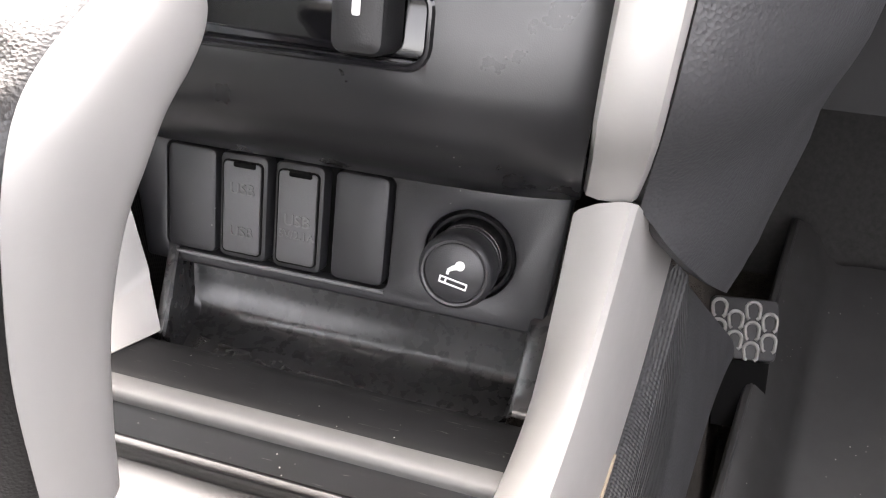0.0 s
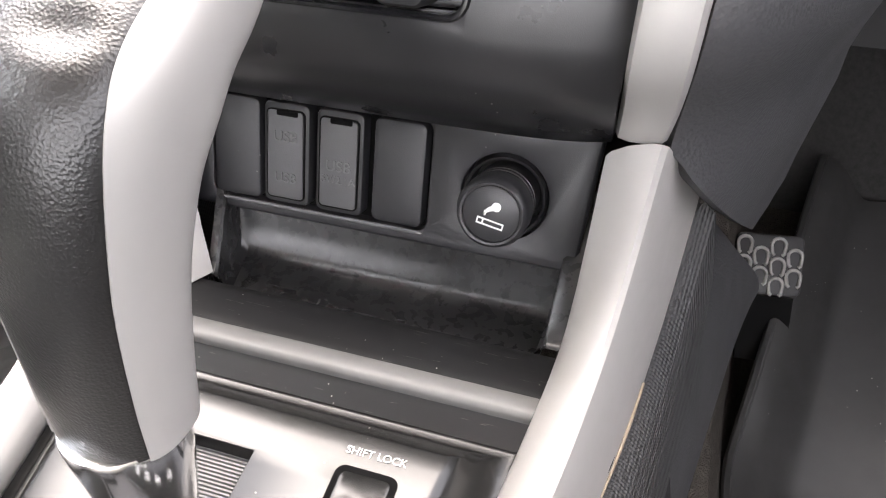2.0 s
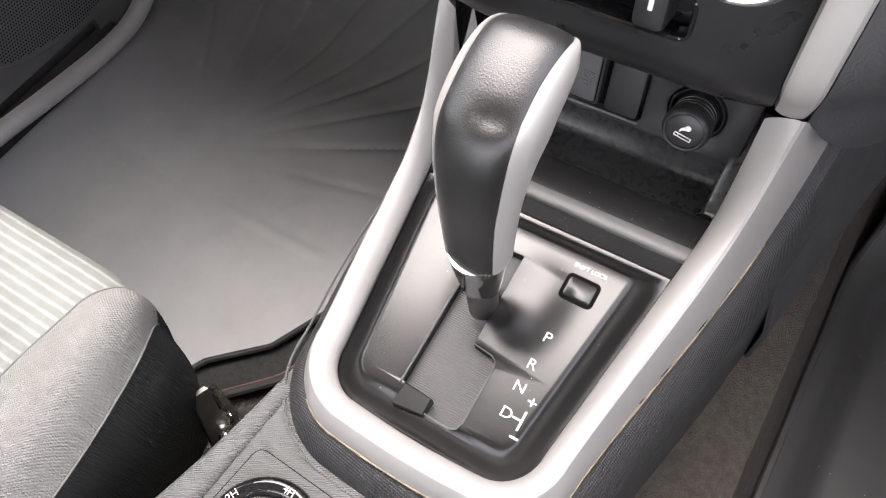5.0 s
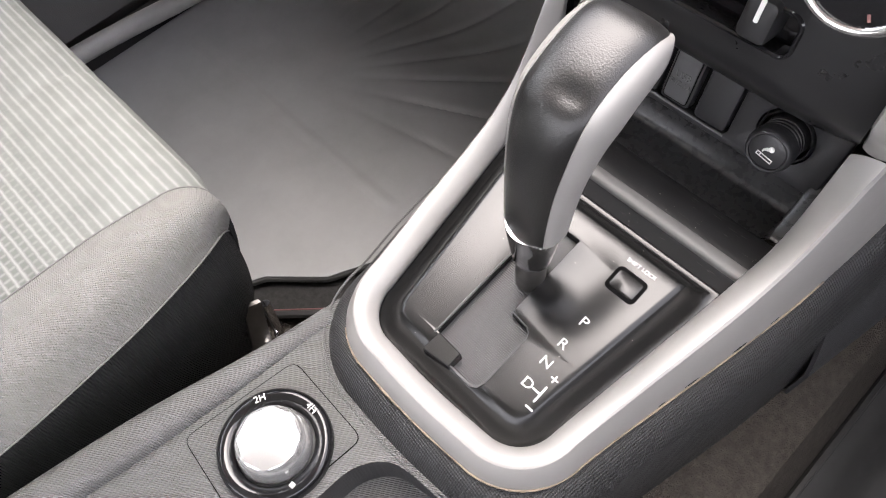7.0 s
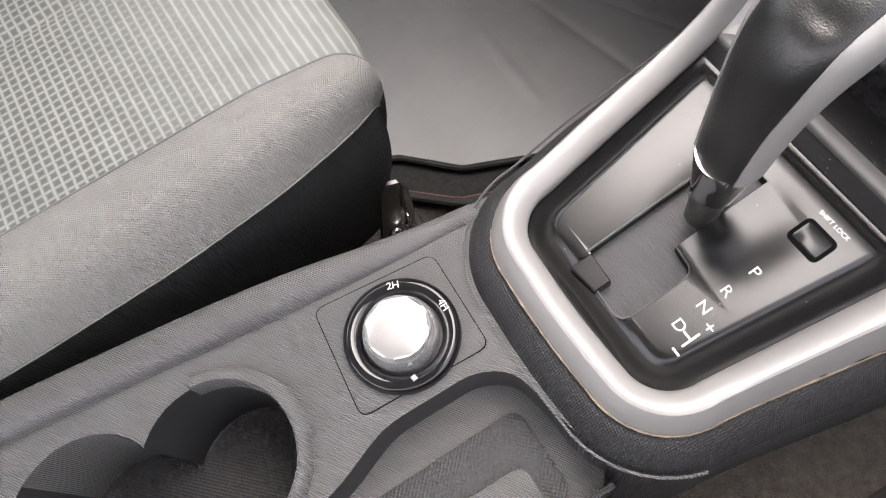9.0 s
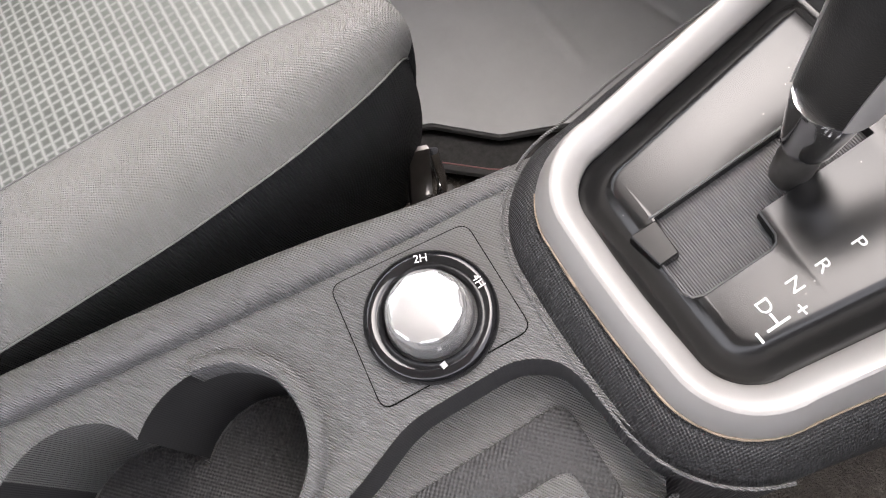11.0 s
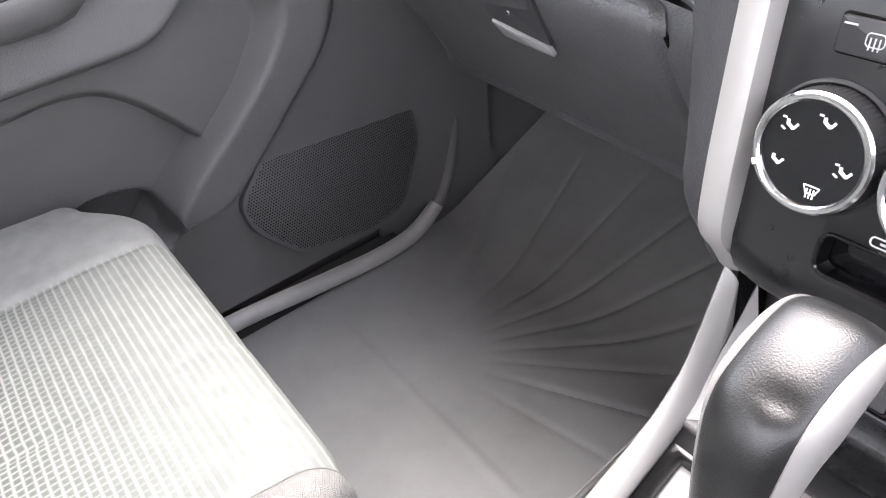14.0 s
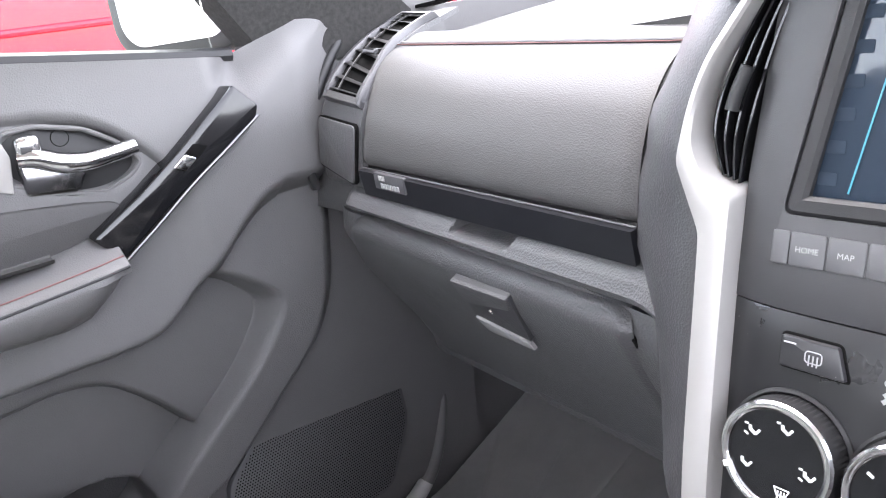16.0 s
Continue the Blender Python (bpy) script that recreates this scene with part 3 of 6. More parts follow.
for s in (-1, 1):
    part("side_panel", sheet(lambda u, v, s=s: console_side(s, u, v), 24, 20, 0.003), BOLSTER, console, "smooth dark panel under the stack")
part("scuff_line", tube(u_line(0.0266, mixz(zout, zout, 0, -0.0006))[6:58], lambda t: 0.00055 + 0.00025 * math.sin(40 * t) * math.sin(17 * t), 6), SCUFF, console, "worn brown line along the trim's edge")
_edge = u_line(0.0255, mixz(zout, zout, 0, 0.0012))
for a, b, r in ((9, 11, 0.0005), (12, 14, 0.0007), (16, 18, 0.0005), (19, 20, 0.0004)):
    part("scuff_mark", tube([_edge[a].lerp(_edge[b], q / 6) for q in range(7)], lambda t, r=r: 0.0002 + r * math.sin(math.pi * t) ** 2, 6), VOID, console)
part("foot_line", tube([Vector((p.x, p.y, 0.2886)) for p in u_line(0.0445, drop(0.284))[28:]], 0.0009, 8), DECK, console, "raised line where the surround meets the deck")

# shift plate
PLY = lambda y: 0.335 + 0.15 * y


def plate_ring(i, z_edge):
    r = max(0.004, 0.026 - i)
    rear, front = -0.0823 + i, 0.066 - i * 0.6
    yc, out = rear + r, []
    for k in range(18):
        y = front + (yc - front) * k / 18
        out.append((half(y) - i, y))
    xc = half(yc) - i - r
    for k in range(9):
        t = k / 8 * math.pi / 2
        out.append((xc + r * math.cos(t), yc - r * math.sin(t)))
    out += [(-x, y) for x, y in reversed(out)]
    return [Vector((x, y, z_edge(i, x, y))) for x, y in out]


def plate_z(i, x, y):
    edge = zin(y) - 0.006
    t = smooth01(0.002, 0.017, i)
    front = smooth01(0.048, 0.066, y)
    top = PLY(y) * (1 - front) + front * 0.329
    return edge * (1 - t) + top * t


prows = [plate_ring(i, plate_z) for i in (0.0, 0.002, 0.005, 0.008, 0.011, 0.014, 0.016, 0.018)]
pb = bmesh.new()
pv = [[pb.verts.new(p) for p in r] for r in prows]
under = [pb.verts.new((p.x, p.y, 0.29)) for p in prows[0]]
for a, b in zip([under] + pv, pv):
    for j in range(len(a)):
        pb.faces.new((a[j], a[(j + 1) % len(a)], b[(j + 1) % len(a)], b[j]))
pb.faces.new(under)
nside = 27
last = pv[-1]
for j in range(nside - 1):
    pb.faces.new((last[j], last[j + 1], last[2 * nside - 2 - j], last[2 * nside - 1 - j]))
PLM = plane((0, 0, 0.335), (1, 0, 0), (0, -0.15, 1))


def on_plate(x, y, h=0.0):
    """A frame on the shift plate, letters upright towards the front."""
    return plane((x, y, PLY(y) + h), (1, 0, 0), (0, -0.15, 1))


def gate_outline(grow=0.0):
    """Stepped slot of the shift gate."""
    pts = [(-0.0205 - grow, 0.034), (-0.0205 - grow, -0.0600 - grow), (-0.0003, -0.0612 - grow), (-0.0018, -0.0700 - grow), (0.0145, -0.0705 - grow), (0.0188 + grow, -0.0685 - grow * 0.7), (0.0205 + grow, -0.064),
           (0.0205 + grow, -0.0305), (0.0192 + grow, -0.0272 + grow * 0.7), (0.0160, -0.0250 + grow), (0.0040 + grow, -0.0237 + grow), (0.0040 + grow, 0.034)]
    return pts


def gate_prism(grow, lo, hi):
    o = gate_outline(grow)
    return loft([[Vector((x, y, PLY(y) + h)) for x, y in o] for h in (lo, hi)], close_v=True, cap=True)


part("shift_plate", carve(pb, [gate_prism(0.0, -0.03, 0.02)], 0.0009, 2), PLATE, console, "satin black shift plate with white gate letters")
# gate insert: fine ribs across
gx0, gx1, gy0, gy1 = -0.0215, 0.0215, -0.0715, 0.035
part("gate_insert", sheet(lambda u, v: Vector((gx0 + (gx1 - gx0) * u, gy0 + (gy1 - gy0) * v, PLY(gy0 + (gy1 - gy0) * v) - 0.0062 + 0.0003 * (1 if int(v * 340 + 0.5) % 4 < 2 else -1))), 2, 340, 0.002), RIBS, console, "grey finely ribbed gate insert")
part("gate_stop", loft([[Vector((x, y, PLY(y) + h)) for x, y in poly(((-0.0195, -0.0738), (-0.0005, -0.0715), (-0.0005, -0.0615), (-0.0190, -0.0605)), 0.001)(i)] for h, i in ((-0.006, 0), (0.0012, 0), (0.0018, 0.0006))], close_v=True, cap=True), PLATE, console)
part("gate_rim", join(tube([Vector((x, y, PLY(y) + 0.0001)) for x, y in gate_outline()[3:11]], 0.0005, 6), tube([Vector((-0.0215, y, PLY(y) + 0.0002)) for y in (0.03, 0.0, -0.03, -0.062)], 0.0006, 6)), RIBS, console)
for ch, x, y, s in (("P", 0.0384, -0.0024, 0.0085), ("R", 0.0379, -0.0193, 0.0085), ("N", 0.038, -0.0332, 0.0085), ("D", 0.0383, -0.0485, 0.0085), ("+", 0.0478, -0.0377, 0.0095)):
    text("letter", ch, s, on_plate(x, y, 0.0004), WHITE, console, wide=1.12)
PM = on_plate(0.046, -0.0485, 0.0005)
part("mark", join(bar2(PM, (0.0015, 0.0055), (0.0015, -0.0055), 0.0011), bar2(PM, (-0.004, 0.0), (0.0015, 0.0), 0.0011)), WHITE, console)
part("mark", bar2(on_plate(0.0479, -0.058, 0.0005), (-0.0025, 0), (0.0025, 0), 0.0011), WHITE, console)
text("lettering", "SHIFT LOCK", 0.0036, on_plate(0.042, 0.0425, 0.0004), WHITE, console, wide=1.02)
LM = on_plate(0.0415, 0.0296)
lock = part("lock_cover", slab(rrect(0.0165, 0.0125, 0.0022), LM @ Matrix.Translation((0, 0, 0.0008)), 0.004, 0.0006), PLATE, console, "small shift lock cover")
part("gap", slab(rrect(0.0205, 0.0165, 0.0034), LM @ Matrix.Translation((0, 0, 0.0003)), 0.003, 0.0003), VOID, lock)

# shelf and coin tray ahead of the shift plate
SHELF = ((0.064, 0.316), (0.0645, 0.3265), (0.067, 0.3295), (0.0745, 0.3320), (0.0760, 0.3340), (0.0860, 0.3355), (0.090, 0.3358), (0.1060, 0.3338), (0.1095, 0.3330), (0.1115, 0.3310), (0.1122, 0.3270), (0.1130, 0.3230))
TRAYLINE = ((0.1128, 0.3290), (0.1136, 0.3250), (0.1155, 0.3228), (0.120, 0.3220), (0.142, 0.3205), (0.1440, 0.3215), (0.1465, 0.3245), (0.150, 0.3345), (0.157, 0.353), (0.162, 0.372))
WALLTOP = ((0.110, 0.3333), (0.1145, 0.3338), (0.140, 0.3545), (0.162, 0.374))


def tray_side(s, y):
    return -interp(((0.110, 0.0580), (0.150, 0.0690), (0.165, 0.0745)), y) if s < 0 else interp(((0.110, 0.0795), (0.165, 0.0805)), y)


def tray_row(s, k):
    """One line of the tray along its depth: 0 outside the rim, then over the rim and down to the floor."""
    row = []
    for y, z in TRAYLINE:
        rim = max(z, interp(WALLTOP, y))
        x, wide = tray_side(s, y), 0.0045 if s < 0 else 0.0095
        row.append(Vector((x + s * (wide, wide, 0.0012, 0.0, -0.0008, -0.0035)[k], y, (min(z, 0.32), rim, rim, rim - 0.0012, z + 0.0035, z)[k])))
    return row


part("shelf", loft([[Vector((q * (half(min(y, 0.13)) + 0.0025), y, z)) for y, z in SHELF] for q in (-1, -0.5, 0, 0.5, 1)]), LEDGE, console, "scratched black shelf")
part("coin_tray", loft([tray_row(-1, k) for k in range(6)] + [tray_row(1, k) for k in range(5, -1, -1)]), TRAY, console, "shallow worn coin tray with raised side walls")
# Front lip coloured much lighter than the shelf behind it.
LIP = scratches(vary(material("lip_plastic", (0.105, 0.103, 0.1), 0.5), (0.105, 0.103, 0.1), 40, 0.3, 0.5, 0.1), 60, 0.05)
part("shelf_lip", loft([[Vector((s * (half(y) + 0.002), y, z)) for y, z in ((0.0757, 0.3330), (0.0758, 0.3355), (0.0763, 0.3370), (0.0775, 0.3378), (0.0835, 0.3376), (0.0850, 0.3370), (0.0858, 0.3350))] for s in (-1, 0, 1)]), LIP, console, "pale scratched front lip of the shelf")


def inner_wall(u, v):
    """Silver wall between the trim and the tray: u forwards along the shelf, v upwards."""
    foot = interp(((0.0, 0.0842), (0.2, 0.0750), (0.5, 0.0685), (1.0, 0.0625)), u), 0.079 + 0.0355 * u, 0.3355 - 0.003 * u
    mid = interp(((0.0, 0.0850), (0.5, 0.0815), (1.0, 0.0727)), u), 0.079 + 0.0485 * u, 0.3365 + 0.0135 * u ** 1.3
    top = interp(((0.0, 0.0860), (0.5, 0.0905), (1.0, 0.0890)), u), 0.079 + 0.0620 * u, 0.3375 + 0.0660 * u ** 1.6
    a, b, q = (foot, mid, v / 0.45) if v < 0.45 else (mid, top, (v - 0.45) / 0.55)
    return Vector((-(a[0] + (b[0] - a[0]) * q), a[1] + (b[1] - a[1]) * q, a[2] + (b[2] - a[2]) * q))


part("inner_wall", sheet(inner_wall, 24, 20, 0.002), SILVER, console, "silver inner wall of the trim beside the coin tray")

# rear deck with cup holder and open tray
def prism(pts, z0, z1):
    return loft([[Vector((x, y, z)) for x, y in pts] for z in (z0, z1)], close_v=True, cap=True)


deck_pts = ((-0.095, -0.06), (-0.101, -0.10), (-0.1145, -0.175), (-0.1275, -0.25), (-0.15, -0.41), (-0.16, -0.55), (0.0788, -0.55), (0.0788, -0.118), (0.06, -0.105), (0.03, -0.10))
cup = []
for k in range(40):
    t = k / 40 * 2 * math.pi
    cup.append((-0.046 + 0.048 * math.cos(t), -0.294 + 0.047 * math.sin(t)))
cup2 = [(-0.062 + 0.045 * math.cos(k / 40 * 2 * math.pi), -0.372 + 0.047 * math.sin(k / 40 * 2 * math.pi)) for k in range(40)]
tray_pts = poly(((-0.0075, -0.44), (0.095, -0.44), (0.095, -0.100), (0.05, -0.118), (0.003, -0.1265), (-0.0095, -0.145), (-0.0115, -0.205), (0.004, -0.245), (0.012, -0.30)), 0.012)(0)
deck = carve(prism(deck_pts, 0.06, 0.288), [prism(cup, 0.205, 0.32), prism(cup2, 0.205, 0.32), prism(tray_pts, 0.252, 0.32)], 0.004, 3)
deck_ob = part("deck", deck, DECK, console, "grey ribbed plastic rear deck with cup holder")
# Steep faces below the rim take the shaded copy of the deck plastic.
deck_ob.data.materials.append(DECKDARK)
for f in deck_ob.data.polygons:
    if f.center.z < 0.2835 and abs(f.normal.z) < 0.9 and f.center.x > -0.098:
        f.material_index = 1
RIDGE = spline([(-0.094, -0.09, 0.2870), (-0.1025, -0.15, 0.2872), (-0.1145, -0.22, 0.2876), (-0.131, -0.33, 0.288), (-0.146, -0.45, 0.288), (-0.152, -0.54, 0.288)], 6)


def ridge_row(p, t):
    w, h = 0.0065 + 0.0075 * smooth01(0, 0.5, t), 0.0050 + 0.0075 * smooth01(0, 0.5, t)
    return [p + Vector((-w * math.cos(a), -0.12 * w * math.cos(a), h * math.sin(a) ** 0.8 - 0.001)) for a in [math.pi * k / 12 for k in range(13)]]


part("tray_side", box((0.0792, -0.55, 0.06), (0.083, -0.115, 0.272), 0.001), CONSOLE, console)
part("deck_edge", loft([ridge_row(p, k / (len(RIDGE) - 1)) for k, p in enumerate(RIDGE)]), DECK, console, "raised rounded edge of the deck")
part("cup_floor", join(lathe(((0.0005, 0.2065), (0.0455, 0.2065), (0.0465, 0.2055)), Matrix.Translation((-0.046, -0.294, 0)), 40), lathe(((0.0005, 0.2068), (0.043, 0.2068), (0.044, 0.2055)), Matrix.Translation((-0.062, -0.372, 0)), 40)), INLAY, console, "dimpled rubber cup holder base")
RIMP = ((0.0462, -0.012), (0.0464, 0.002), (0.0475, 0.0045), (0.0500, 0.0052), (0.0530, 0.0042), (0.0555, 0.0012), (0.0565, -0.001))
part("cup_rim", loft([[Vector((-0.046 + r * math.cos(t), -0.294 + r * 0.98 * math.sin(t), 0.288 + h)) for r, h in RIMP] for t in [math.pi * (-0.33 + 1.30 * k / 60) for k in range(61)]]), DECK, console, "raised rim of the cup holder")
part("tray_mat", slab(poly(((0.012, -0.40), (0.072, -0.40), (0.072, -0.134), (0.014, -0.134)), 0.01), Matrix.Translation((0, 0, 0.2535)), 0.003, 0.001), INLAY, console, "dimpled rubber tray mat")
part("tray_lid", slab(poly(((0.038, -0.30), (0.070, -0.30), (0.070, -0.15), (0.044, -0.15)), 0.008), Matrix.Translation((0, 0, 0.2585)), 0.006, 0.0015), DECK, console)
W4 = [(-0.095, -0.2062), (-0.0223, -0.2133), (-0.0171, -0.1297), (-0.085, -0.1272)]
part("gap", slab(poly(W4, 0.007), Matrix.Translation((0, 0, 0.2886)), 0.002, 0.0002), VOID, console)
part("switch_panel", slab(lambda i: poly(W4, 0.007)(i + 0.0006), Matrix.Translation((0, 0, 0.2890)), 0.002, 0.0004), DECK, console, "square ribbed panel round the drive selector")

# drive selector
dial = thing("drive_selector", (-0.0505, -0.169, 0.289), "silver drive mode knob in a gloss black ring on the console", "knob")
DM = Matrix.Translation((-0.0505, -0.169, 0.289))
part("bezel", lathe(((0.0348, -0.001), (0.0348, 0.0026), (0.0342, 0.0048), (0.0325, 0.0064), (0.030, 0.0068), (0.0262, 0.0056), (0.0243, 0.0038), (0.0235, -0.001)), DM), GLOSS, dial, "gloss black bezel ring")
knob_rows = []
for k, (r, z, f) in enumerate(((0.0226, 0.002, 0), (0.0226, 0.006, 0), (0.0222, 0.0085, 0), (0.0212, 0.0125, 0.4), (0.0198, 0.0165, 1.0), (0.0186, 0.0185, 1.0), (0.0165, 0.0193, 0.8), (0.010, 0.0195, 0.2), (0.0, 0.0196, 0))):
    knob_rows.append([DM @ Vector(((r - 0.0004 * f * (1 - abs(math.cos(4 * a)))) * math.cos(a), (r - 0.0004 * f * (1 - abs(math.cos(4 * a)))) * math.sin(a), z)) for a in [2 * math.pi * q / 64 for q in range(64)]])
kb = loft(knob_rows, close_v=True)
bmesh.ops.remove_doubles(kb, verts=kb.verts[:], dist=0.00001)
part("knob", kb, material("satin_silver", (0.78, 0.78, 0.77), 0.2, 0.8), dial, "satin silver faceted knob")
for body, ang in (("2H", 158), ("4H", 90)):
    a = radians(ang)
    text("lettering", body, 0.0062, DM @ Matrix.Translation((0.0292 * math.cos(a), 0.0292 * math.sin(a), 0.0072)) @ pose(0, 0, 0, 0, 0, ang - 90), WHITE, dial)
part("mark", bar2(DM @ Matrix.Translation((0, 0, 0.0071)), (0.0272, -0.0085), (0.0268, -0.0055), 0.003), GREYPRINT, dial)

# ---- gear lever ----
lever = thing("gear_lever", (-0.008, -0.004, 0.334), "automatic gear lever with black leather grip and silver side panels", "gear lever")
REAR = ((-0.0120, 0.391), (-0.0122, 0.410), (-0.0108, 0.438), (-0.0060, 0.4635), (0.0030, 0.4800), (0.0175, 0.4885), (0.0340, 0.4945), (0.0480, 0.4975), (0.0575, 0.4950), (0.0630, 0.4890), (0.0648, 0.4850))
FRONT = ((0.0135, 0.391), (0.0165, 0.408), (0.0215, 0.429), (0.0285, 0.446), (0.0362, 0.4555), (0.0430, 0.463), (0.0510, 0.468), (0.0580, 0.473), (0.0620, 0.478), (0.0645, 0.482), (0.0650, 0.4835))
WIDE = ((0.0150, -0.0036), (0.0156, -0.0033), (0.0173, -0.0032), (0.0199, -0.0031), (0.0221, -0.0033), (0.0227, -0.0035), (0.0224, -0.0034), (0.0208, -0.0026), (0.0178, -0.0018), (0.0125, -0.0016), (0.0050, -0.0016))
PROFILE = list(zip(spline([(0, *p) for p in REAR], 6), spline([(0, *p) for p in FRONT], 6), spline([(0, *p) for p in WIDE], 6)))


def grip_rows(grow=0.0):
    """Sections of the grip from the collar up and over to its nose; the angle runs from the right side over the front."""
    rows = []
    for b, f, w in PROFILE:
        mid, fwd = (b + f) / 2, (f - b).normalized()
        e = (f - b).length / 2 + grow
        row = []
        for k in range(48):
            a = 2 * math.pi * k / 48
            c, q = math.cos(a), math.sin(a)
            row.append(Vector((w.z, 0, 0)) + mid + Vector(((w.y + grow) * math.copysign(abs(c) ** 0.78, c), 0, 0)) + fwd * (e * math.copysign(abs(q) ** (0.72 if q < 0 else 0.64), q)))
        rows.append(row)
    return rows


def dent(rows):
    """Thumb hollow where the rear of the grip bends over to its top."""
    out = []
    for q, r in enumerate(rows):
        mid = sum(r, Vector()) / 48
        inwards = (mid - r[36]).normalized()
        out.append([p + inwards * (0.0024 * math.exp(-((q - 27) / 1.8) ** 2 - ((p.x - 0.003) / 0.007) ** 2) if 24 < k else 0.0) for k, p in enumerate(r)])
    return out


part("grip", loft(dent(grip_rows()), close_v=True, cap=True), LEATHER, lever, "black leather covered grip with a thumb hollow")
for side in (0, 24):
    skin = []
    rows = grip_rows(0.0009)
    for q, r in enumerate(rows[:52]):
        t = smooth01(32, 53, q)
        back, fore = 4.6 + 1.4 * smooth01(14, 30, q) - 3.0 * t, 8.0 - 10.2 * t
        row = []
        for k in range(17):
            a = -back + (fore + back) * k / 16
            f = (a if side == 0 else 24 - a) % 48
            p = r[int(f)].lerp(r[(int(f) + 1) % 48], f - int(f))
            row.append(p + Vector((0.0012 * math.sin(math.pi * k / 16) * (1 if side == 0 else -1), 0, 0)))
        skin.append(row)
    bm = loft(skin)
    bmesh.ops.recalc_face_normals(bm, faces=bm.faces)
    bmesh.ops.solidify(bm, geom=bm.faces[:], thickness=0.0008)
    part("side_panel", bm, SILVER, lever, "satin silver side panel")
part("collar", lathe(((0.0100, 0.3555), (0.0112, 0.357), (0.0118, 0.361), (0.0136, 0.374), (0.0153, 0.3895), (0.0151, 0.392), (0.012, 0.3926)), Matrix.Translation((-0.0038, 0.0006, 0.0)), 32), CHROME, lever, "chrome collar")
part("shaft", lathe(((0.0088, 0.325), (0.0092, 0.343), (0.0088, 0.349), (0.0074, 0.3535), (0.0074, 0.358)), Matrix.Translation((-0.0040, 0.0002, 0.0)), 24), DARKMETAL, lever, "dark greasy steel shaft")
part("shaft_slot", box((-0.0155, 0.004, 0.3285), (0.0065, 0.034, 0.3305), 0.0006), VOID, lever)

# ---- centre stack ----
stack = thing("centre_stack", (0, 0.16, 0.16), "black centre stack with air controls, display and silver side trims", "centre console")
HVY = lambda z: 0.122 + 0.24 * (z - 0.488)


def on_face(x, z, h=0.0):
    n = Vector((0, -1, 0.24)).normalized()
    return plane(Vector((x, HVY(z), z)) + n * h, (1, 0, 0), n)


def on_panel(x, z, h=0.0):
    n = Vector((0, -1, 0.28)).normalized()
    return plane(Vector((x + 0.023 * (x - 0.1075), 0.1475 + 0.28 * (z - 0.38), z - 0.0033)) + n * h, (1, 0, 0), n)


EDGE = ((0.40, 0.0915), (0.45, 0.0940), (0.48, 0.0948), (0.56, 0.0975), (0.63, 0.0985), (0.75, 0.089))
face_prof = [(0.143, 0.407), (0.130, 0.4105), (0.122, 0.418), (0.1145, 0.4275), (0.111, 0.438), (0.1125, 0.450)] + [(HVY(z), z) for z in (0.465, 0.5, 0.54, 0.5785)]
fb = loft([[Vector((s * interp(EDGE, z), y + 0.006 * (abs(s) ** 6), z)) for y, z in face_prof] for s in [-1 + 2 * k / 24 for k in range(25)]])
bmesh.ops.recalc_face_normals(fb, faces=fb.faces)
bmesh.ops.solidify(fb, geom=fb.faces[:], thickness=0.012)
slot = slab(rrect(0.0925, 0.0195, 0.006), on_face(0.0, 0.4645, 0.02), 0.06, 0.0005)
part("air_control_face", carve(fb, [slot], 0.0008, 2), STACK, stack, "satin black air control face, curved under at the bottom")
part("slider_well", join(slab(rrect(0.099, 0.027, 0.006), on_face(0.0, 0.4645, -0.013), 0.004, 0.0005), frame_slab(rrect(0.0965, 0.0245, 0.0075), on_face(0.0, 0.4645, 0.0008), 0.012, 0.0025, 0.0008)), GLOSS, stack, "gloss black recess of the air slider")
part("slider", slab(rrect(0.0165, 0.0225, 0.004), on_face(0.0275, 0.467, 0.005), 0.016, 0.003), BLACK, stack, "black slider with a white line")
part("slider_mark", slab(rrect(0.0024, 0.012, 0.0008), on_face(0.0275, 0.4722, 0.0054), 0.0006, 0.0001), WHITE, stack)
housing = loft([[Vector((s * interp(EDGE, z), HVY(z) + 0.006 * abs(s) ** 6 - 0.0, z)) for z in (0.579, 0.60, 0.64, 0.68, 0.72, 0.755)] for s in [-1 + 2 * k / 24 for k in range(25)]])
bmesh.ops.recalc_face_normals(housing, faces=housing.faces)
bmesh.ops.solidify(housing, geom=housing.faces[:], thickness=0.012)
dispo = poly(((-0.0759, -0.0485), (0.0759, -0.0485), (0.0571, 0.062), (-0.0571, 0.062)), 0.006)
part("display_housing", carve(housing, [slab(dispo, on_face(0.0, 0.6715, 0.02), 0.06, 0.0004)], 0.0012, 2), HOUSING, stack, "grey plastic display surround")
part("display_bezel", frame_slab(dispo, on_face(0.0, 0.6715, -0.001), 0.012, 0.0095, 0.002), BLACK, stack)
part("display", slab(poly(((-0.0678, -0.040), (0.0678, -0.040), (0.054, 0.060), (-0.054, 0.060)), 0.002), on_face(0.0, 0.6715, -0.006), 0.004, 0.0006), SCREEN, stack, "dark display with a thin blue line")
part("display_line", bar2(on_face(-0.040, 0.678, -0.0056), (-0.0082, -0.043), (0.0082, 0.043), 0.0007), material("cyan_line", (0.05, 0.26, 0.33), 0.3), stack)
for k in range(6):
    part("display_icon", slab(rrect(0.009, 0.006, 0.001), on_face(-0.0585 + 0.0022 * k, 0.642 + 0.0145 * k, -0.0056), 0.0003, 0.0001), material("icon_grey", (0.024, 0.035, 0.05), 0.6, 0, 0.1), stack)
